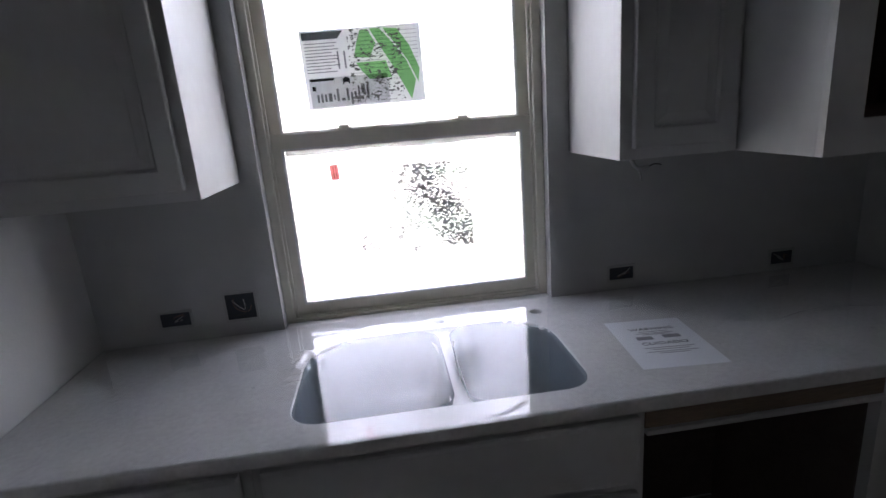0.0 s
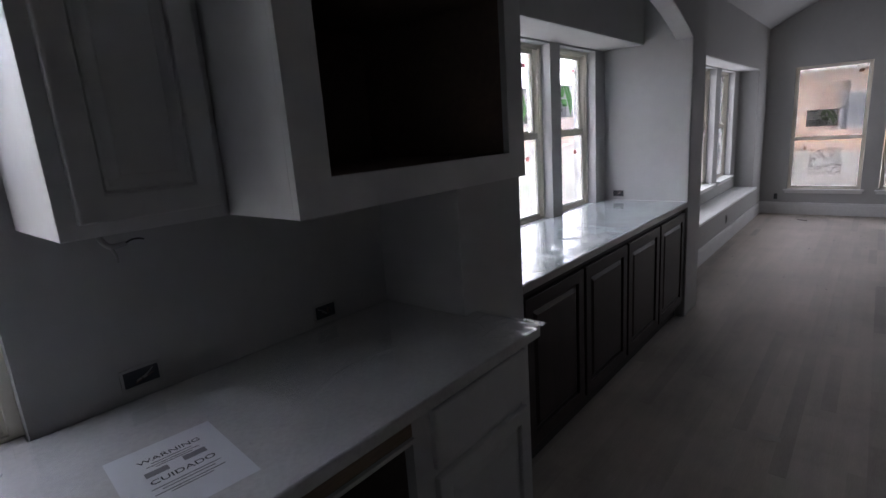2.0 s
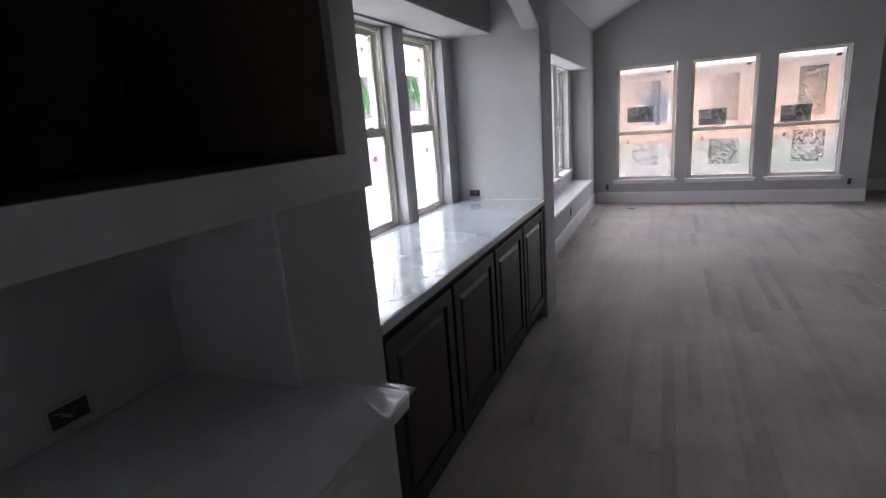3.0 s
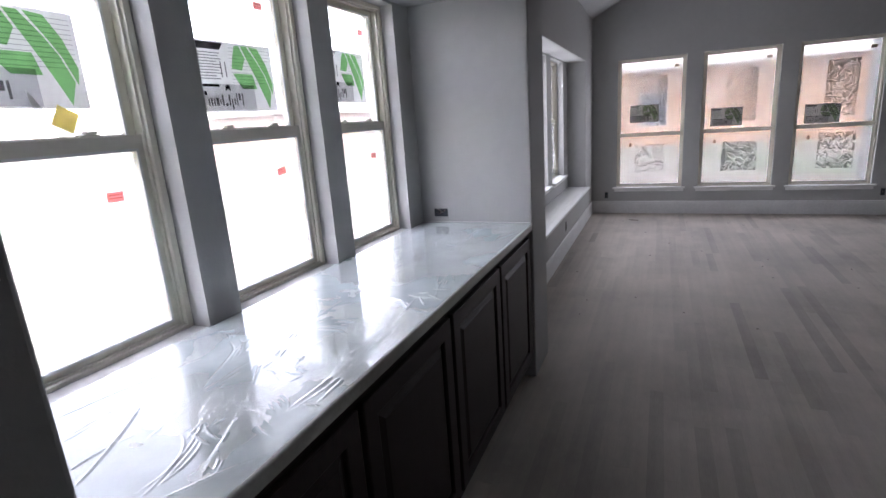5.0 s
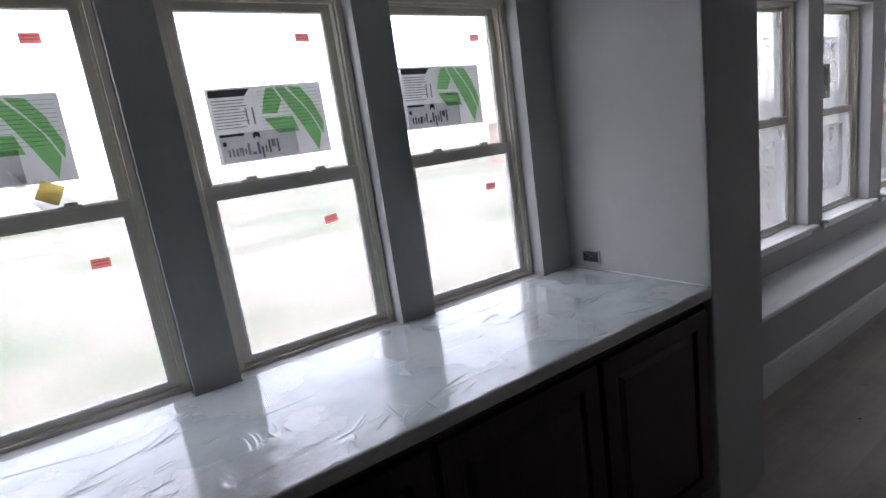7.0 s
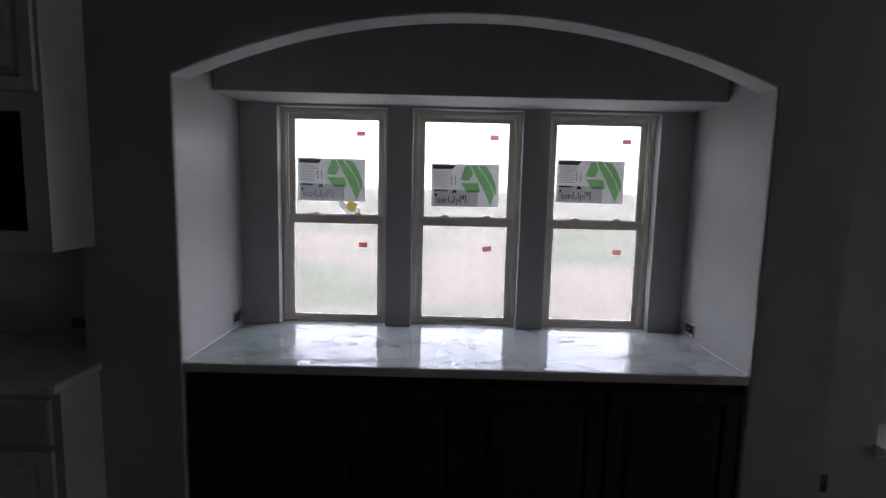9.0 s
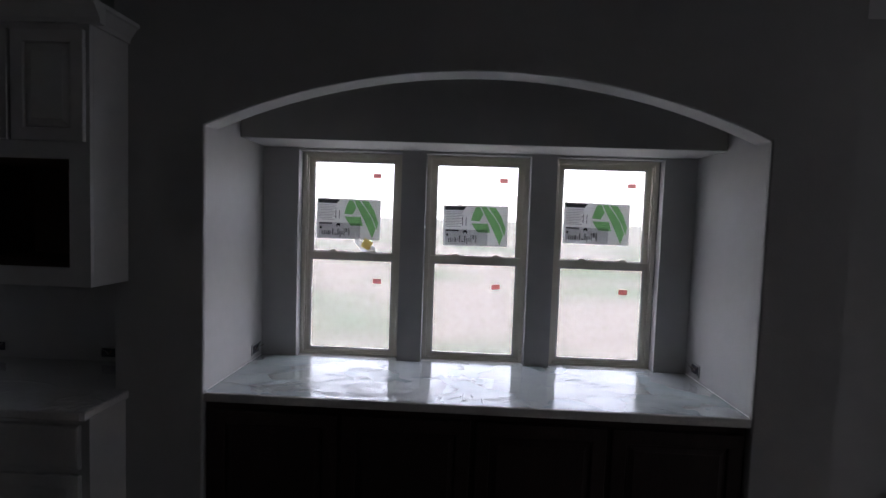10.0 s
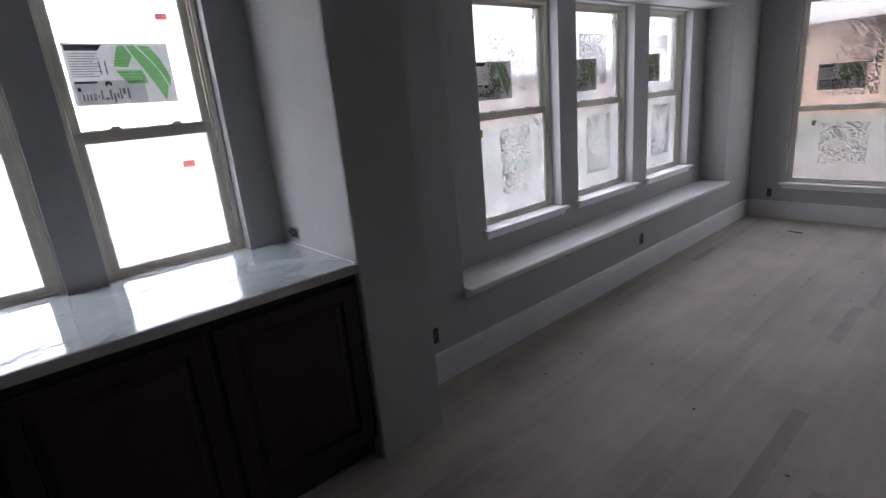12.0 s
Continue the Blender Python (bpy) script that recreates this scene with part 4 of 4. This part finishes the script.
def crown(x0, x1, yf, z, parent, end=None):
    pr = [(yf, z - 0.02), (yf - 0.008, z - 0.018), (yf - 0.012, z + 0.0), (yf - 0.04, z + 0.04), (yf - 0.05, z + 0.045), (yf - 0.05, z + 0.06), (yf + 0.02, z + 0.06), (yf + 0.02, z - 0.02)]
    return part("crown_moulding", profile_x(pr, x0, x1), M_WHITE, parent)


crown(MX0, MX1 + 0.05, MY - 0.001, UT, mc)
cm = [(0, UT - 0.02), (0.008, UT - 0.018), (0.012, UT), (0.04, UT + 0.04), (0.05, UT + 0.045), (0.05, UT + 0.06), (-0.02, UT + 0.06), (-0.02, UT - 0.02)]
bm = bmesh.new()
a = [bm.verts.new((MX1 + 0.001 + u, MY, z)) for u, z in cm]
b = [bm.verts.new((MX1 + 0.001 + u, YA - 0.002, z)) for u, z in cm]
for i in range(len(cm)):
    bm.faces.new((a[i], b[i], b[(i + 1) % len(cm)], a[(i + 1) % len(cm)]))
bm.faces.new(a)
bm.faces.new(b[::-1])
part("crown_moulding", bm, M_WHITE, mc)

# cable stub under the narrow wall cabinet
cb = holder("cable_stub", (0.66, 1.42, UB), "short loose white cable hanging under a wall cabinet", "cable")
tube("sheath", [(0.655, 1.42, UB), (0.66, 1.415, 1.37), (0.675, 1.41, 1.352), (0.70, 1.40, 1.36)], 0.006, M_WIRE_W, cb)
tube("wire", [(0.70, 1.40, 1.36), (0.715, 1.40, 1.37), (0.735, 1.40, 1.362)], 0.002, M_WIRE_K, cb)
tube("wire", [(0.675, 1.41, 1.352), (0.682, 1.405, 1.335), (0.678, 1.40, 1.322)], 0.003, M_WIRE_W, cb)

# ---------------- nook built-in ----------------
NF = 1.283
nb = holder("builtin_cabinet", (cx, 1.6, 0), "dark stained wooden built-in cabinet with four raised-panel doors", "cabinet")
part("body", box(XN0 + 0.003, XN1 - 0.003, NF + 0.021, 1.915, 0.10, CB - 0.001), M_DARK, nb)
part("toe_kick", box(XN0 + 0.003, XN1 - 0.003, NF + 0.06, NF + 0.075, 0.001, 0.0995), M_TOE, nb)
dx = [2.046 + 0.014, 2.646, 3.232, 3.818, 4.392]
for a, b in zip(dx, dx[1:]):
    raised_door(a + 0.012, b - 0.012, 0.125, 0.835, NF, M_DARK, nb, stile=0.062)
me = slab_mesh([(XN0 + 0.002, 1.272), (XN1 - 0.002, 1.272), (XN1 - 0.002, 1.916)]
               + [p for c in NOOK[::-1] for p in ((c + 0.284, 1.916), (c + 0.284, 1.984), (c - 0.284, 1.984), (c - 0.284, 1.916))]
               + [(XN0 + 0.002, 1.916)], [], CT - CB, 0.005)
for v in me.vertices:
    v.co.z += (CT + CB) / 2
tagged(put("nook_countertop", me, M_QUARTZ), "white quartz countertop on the built-in, wrapped in film", "countertop")
for xx in (XN0 + 0.002, XN1 - 0.006):
    tagged(part("caulk_line", box(xx, xx + 0.004, 1.285, 1.91, CT + 0.0005, CT + 0.006), M_TRIM), "white caulk line along the counter end", "caulk", kind="structure")

rnd = random.Random(11)
cr = []
for k in range(30):      # long single folds
    cr.append((rnd.uniform(2.1, 4.1), rnd.uniform(1.32, 1.85), rnd.choice((0.25, 0.5, -0.15)) + rnd.gauss(0, 0.25), rnd.uniform(0.12, 0.42), rnd.uniform(0.0013, 0.0026), rnd.uniform(0.0023, 0.0033), rnd.uniform(-1.8, 1.8)))
for k in range(36):      # fans of short folds
    x_, y_, h_, l_ = rnd.triangular(2.1, 3.9, 2.4), rnd.triangular(1.29, 1.8, 1.38), rnd.choice((0.3, 0.8, 1.3)) + rnd.gauss(0, 0.3), rnd.uniform(0.05, 0.17)
    bend_ = rnd.uniform(-4, 4)
    for q in range(rnd.randint(2, 4)):
        d_ = q * rnd.uniform(0.009, 0.017)
        cr.append((x_ - d_ * math.sin(h_) + rnd.gauss(0, 0.015), y_ + d_ * math.cos(h_), h_ + q * 0.09, l_ * rnd.uniform(0.5, 1.1), rnd.uniform(0.0012, 0.0026), rnd.uniform(0.0023, 0.0032), bend_ + rnd.gauss(0, 1)))
for k in range(30):      # crumple by the front edge
    cr.append((rnd.gauss(3.0, 0.2), rnd.triangular(1.29, 1.45, 1.31), rnd.uniform(0.3, 2.0), rnd.uniform(0.03, 0.09), rnd.uniform(0.0014, 0.0032), rnd.uniform(0.0024, 0.0034), rnd.uniform(-9, 9)))
for k in range(20):      # strain lines to the east end
    cr.append((rnd.uniform(3.3, 4.2), rnd.uniform(1.35, 1.8), rnd.gauss(0.15, 0.2), rnd.uniform(0.15, 0.4), rnd.uniform(0.0013, 0.0024), 0.0026, rnd.uniform(-0.8, 0.8)))
cr += [(2.78, 1.345, 0.08, 0.62, 0.004, 0.0036, 0.35), (2.72, 1.315, 0.1, 0.4, 0.0038, 0.0032, 0.3), (2.95, 1.40, 1.1, 0.14, 0.004, 0.0035, 3.0), (2.45, 1.45, 0.5, 0.5, 0.0035, 0.0034, 0.2), (2.3, 1.62, 0.55, 0.35, 0.0035, 0.0034, 0.5)]
cr = [c for c in cr if not (3.06 < c[0] < 3.38 and 1.40 < c[1] < 1.70)]
nf = put("counter_film", creased(XN0 + 0.008, XN1 - 0.008, 1.277, 1.912, CT + 0.005, 0.0016, cr), M_FILM)
nf.visible_shadow = False
tagged(nf, "wrinkled clear protective film over the built-in counter", "plastic film")


def notice(m, label):
    """A printed letter-size notice: two headings, two pictures and lines of small print."""
    top = holder("warning_notice", (0, 0, 0), label, "notice", "printed notices")
    part("sheet", box(-0.108, 0.108, -0.1395, 0.1395, 0, 0.0005), M_PAPER, top)
    for body, y, s in (("WARNING", 0.078, 0.0225), ("CUIDADO", -0.012, 0.0235)):
        me = text_mesh(body, s)
        for v in me.vertices:
            v.co = (v.co.x * 1.15 + 0.005, v.co.y + y, v.co.z + 0.0009)
        put("heading", me, M_INK, top)
    for y, w in ((0.061, 0.04), (0.051, 0.052), (0.043, 0.036), (-0.036, 0.066), (-0.046, 0.05), (-0.058, 0.066), (-0.067, 0.04)):
        part("text_line", box(-w + 0.004, w + 0.004, y - 0.0017, y + 0.0017, 0.0008, 0.0010), M_GREYINK, top)
    for a, b, y in ((-0.058, -0.014, 0.012), (0.016, 0.062, 0.016)):
        part("picture", box(a, b, y, y + 0.02, 0.0008, 0.0010), M_GREYINK, top)
    top.matrix_basis = m
    return top


notice(pose(0.664, 1.246, CT + 0.001, 0, 0, -5), "white printed warning notice lying on the kitchen counter")
notice(pose(3.215, 1.535, CT + 0.001, 0, 0, -8), "white printed warning notice under film on the nook counter")

# ---------------- window seat ----------------
ws = holder("window_bench", (7.0, 1.7, 0), "white painted window seat board with moulded nosing", "window seat")
part("seat_board", box(BX0 + 0.002, BX1 - 0.002, YL + 0.001, 1.794, 0.445, 0.484), M_TRIM, ws)
part("nosing", profile_x([(YL - 0.001, 0.484), (1.508, 0.484), (1.502, 0.478), (1.502, 0.462), (1.508, 0.456), (1.522, 0.452), (1.530, 0.440), (1.540, 0.430), (YL - 0.001, 0.425)], BX0 - 0.004, BX1 + 0.004), M_TRIM, ws)

# ---------------- rough electrical boxes ----------------


def outlet(m, w, h, seed, label, spill=0.0):
    """A rough box in the wall without a cover plate; its front faces -y."""
    r = random.Random(seed)
    top = holder("outlet_box", (0, 0, 0), label, "outlet box", "uncovered outlet boxes")
    # the wall is uncut: a flat dark face carries the hollow's shade
    part("backing", box(-w / 2, w / 2, -0.0035, -0.0015, -h / 2, h / 2), M_BOX, top)
    me = slab_mesh(rect(-w / 2 - 0.004, -h / 2 - 0.004, w / 2 + 0.004, h / 2 + 0.004), [rect(-w / 2 + 0.003, -h / 2 + 0.003, w / 2 - 0.003, h / 2 - 0.003)], 0.005)
    for v in me.vertices:
        u, q, d = v.co
        v.co = (u, -0.004 - d, q)
    put("rim", me, M_MUD, top)
    for k, mt in enumerate((M_WIRE_W, M_WIRE_K, M_WIRE_C)):
        pts = [(r.uniform(-w, w) * 0.35, -0.005, r.uniform(-h, h) * 0.35) for _ in range(2)]
        pts.insert(1, (r.uniform(-w, w) * 0.3, -0.014 - spill * 0.3, r.uniform(-h, h) * 0.3))
        pts.append((r.uniform(-w, w) * 0.4, -0.010 - spill, r.uniform(-0.2, 0.4) * h + spill))
        tube("wire", pts, 0.0017, mt, top)
    top.matrix_basis = m
    return top


for k, (x, z, w, h) in enumerate(((-0.719, 0.985, 0.095, 0.05), (-0.517, 1.005, 0.095, 0.09), (0.749, 0.967, 0.092, 0.05), (1.348, 0.957, 0.088, 0.052))):
    outlet(pose(x, YK, z), w, h, k, "uncovered electrical box in the kitchen backsplash wall")
outlet(pose(XN1, 1.80, 0.968, 0, 0, -90), 0.09, 0.052, 11, "uncovered electrical box with loose wires in the nook side", 0.03)
outlet(pose(XN0, 1.83, 0.965, 0, 0, 90), 0.09, 0.052, 12, "uncovered electrical box with loose wires in the nook side", 0.03)
outlet(pose(7.18, YL, 0.29), 0.05, 0.095, 13, "uncovered electrical box under the window seat")
outlet(pose(4.975, YL, 0.285), 0.05, 0.095, 14, "uncovered electrical box low on the wall")
outlet(pose(XF, 1.352, 0.262, 0, 0, -90), 0.05, 0.09, 15, "uncovered electrical box low on the gable wall")
outlet(pose(XF, -1.865, 0.28, 0, 0, -90), 0.05, 0.09, 16, "uncovered electrical box low on the gable wall")

# ---------------- scraps on the floor ----------------
sc = poly([(-0.038, -0.045), (0.0, -0.055), (0.034, -0.022), (0.038, 0.038), (0.0, 0.045), (-0.034, 0.03)], 0.0, 0.001)
for v in sc.verts:
    x, y, z = v.co
    v.co = (x, z, 0.0012 + y + 0.002 * abs(math.sin(40 * x + 20 * z)))
ps = part("paper_scrap", sc, M_SCRAP)
ps.matrix_basis = pose(2.96, 0.50, 0.0, 0, 0, 20)
tagged(ps, "crumpled dusty paper scrap on the floor", "scrap")
rnd = random.Random(21)
chip_bm = bmesh.new()
bmesh.ops.create_icosphere(chip_bm, subdivisions=1, radius=0.007)
for v in chip_bm.verts:
    v.co.z *= 0.35
    v.co.x *= 1.6
    v.co += Vector((rnd.uniform(-1, 1), rnd.uniform(-1, 1), 0)) * 0.002
chip = tagged(part("debris_chip", chip_bm, M_RUBBLE), "small dark wood chip on the floor", "debris", "chips on the floor")
chip.location = (5.6, 0.45, 0.003)
for k in range(26):
    copy_thing(chip, pose(rnd.uniform(4.9, 9.0), rnd.uniform(-1.2, 1.35), 0.003, 0, 0, rnd.uniform(0, 360)))
stick = part("trim_offcut", box(-0.06, 0.06, -0.008, 0.008, 0.0, 0.006, 0.001), M_RUBBLE)
stick.matrix_basis = pose(8.95, 0.95, 0.0005, 0, 0, 75)
tagged(stick, "dark narrow trim offcut on the floor", "debris")

# ---------------- neighbouring house ----------------
def neighbour(x0, x1, y0, y1, eave, ridge, wins, label, brick):
    """A brick house with a hipped roof; wins: (face, place along it) of the windows towards this lot."""
    hs = holder("neighbour_house", ((x0 + x1) / 2, (y0 + y1) / 2, -0.32), label, "house", "houses beyond the lot")
    part("brick_wall", box(x0, x1, y0, y1, -0.32, eave), brick, hs)
    bm = bmesh.new()
    g, o = min(x1 - x0, y1 - y0) / 2, 0.6
    mx_, my_ = (x0 + x1) / 2, (y0 + y1) / 2
    if y1 - y0 > x1 - x0:
        ra, rb_ = (mx_, y0 + g, ridge), (mx_, y1 - g, ridge)
    else:
        ra, rb_ = (x1 - g, my_, ridge), (x0 + g, my_, ridge)
    e = eave + 0.01
    rv = [bm.verts.new(p) for p in ((x0 - o, y0 - o, e), (x0 - o, y1 + o, e), (x1 + o, y1 + o, e), (x1 + o, y0 - o, e), ra, rb_)]
    if y1 - y0 > x1 - x0:
        faces = ((0, 1, 5, 4), (1, 2, 5), (2, 3, 4, 5), (3, 0, 4), (3, 2, 1, 0))
    else:
        faces = ((0, 1, 5), (1, 2, 4, 5), (2, 3, 4), (3, 0, 5, 4), (3, 2, 1, 0))
    for f in faces:
        bm.faces.new([rv[i] for i in f])
    part("roof", bm, M_ROOF, hs)
    for p in ((x0 - o - 0.05, x0 - o + 0.01, y0 - o, y1 + o), (x0 - o + 0.011, x1 + o, y0 - o - 0.05, y0 - o + 0.01)):
        part("fascia", box(*p, eave - 0.15, eave + 0.05), M_SIDING, hs)
    for face, q in wins:
        if face == "west":
            w_ = part("window", box(x0 - 0.03, x0 - 0.001, q - 0.6, q + 0.6, 0.6, 2.1), M_TRIM, hs)
            part("pane", box(x0 - 0.045, x0 - 0.032, q - 0.52, q + 0.52, 0.68, 2.02), M_BOX, w_)
        else:
            w_ = part("window", box(q - 0.6, q + 0.6, y0 - 0.03, y0 - 0.001, 0.6, 2.1), M_TRIM, hs)
            part("pane", box(q - 0.52, q + 0.52, y0 - 0.045, y0 - 0.032, 0.68, 2.02), M_BOX, w_)


neighbour(28, 37, -22, 9, 3.15, 5.6, [("west", -15), ("west", -9), ("west", 1)], "orange brick house with pale roof beyond the lot", M_BRICK)
neighbour(28, 49, 23, 32, 2.75, 5.6, [("south", 39), ("south", 44)], "pale pink brick house across the yard", M_PALEBRICK)

# ---------------- oak strips ----------------
PW = 0.066
LENS = [0.45, 0.61, 0.78, 0.95, 1.2, 1.45]


def strip_geo(ln):
    x, y, c = ln / 2 - 0.0002, PW / 2 - 0.0001, 0.0002
    top = [(-x + c, -y + c, 0), (x - c, -y + c, 0), (x - c, y - c, 0), (-x + c, y - c, 0)]
    mid = [(-x, -y, -c), (x, -y, -c), (x, y, -c), (-x, y, -c)]
    low = [(-x, -y, -0.018), (x, -y, -0.018), (x, y, -0.018), (-x, y, -0.018)]
    faces = [(0, 1, 2, 3)]
    for a in (0, 4):
        for i in range(4):
            j = (i + 1) % 4
            faces.append((a + j, a + i, a + 4 + i, a + 4 + j))
    return top + mid + low, faces


strip_meshes = []
for ln in LENS:
    me = bpy.data.meshes.new("floor_strip")
    me.from_pydata(*[strip_geo(ln)[0], [], strip_geo(ln)[1]])
    me.materials.append(M_PLANK)
    strip_meshes.append(me)
rnd = random.Random(77)
vs, fs, made = [], [], 0
y = YL + 0.02
while y > -8.5:
    x = -1.0 - rnd.uniform(0, 0.8)
    while x < 10.45:
        k = rnd.randrange(len(LENS))
        ln = LENS[k]
        xc, yc = x + ln / 2, y - PW / 2
        lift = rnd.uniform(-0.0002, 0.0)
        if 3.4 < xc < 7.6 and -0.75 < yc < 1.5 and made < 300:
            ob = new("floor_strip", strip_meshes[k])
            ob.location = (xc, yc, lift)
            ob.parent = floor
            made += 1
        else:
            g, f = strip_geo(ln)
            o = len(vs)
            vs += [(p[0] + xc, p[1] + yc, p[2] + lift) for p in g]
            fs += [tuple(i + o for i in q) for q in f]
        x += ln
    y -= PW
me = bpy.data.meshes.new("floor_strips")
me.from_pydata(vs, [], fs)
rest = put("floor_strips", me, M_PLANK_REST, floor)
tagged(rest, "narrow raw oak strips", kind="stuff")
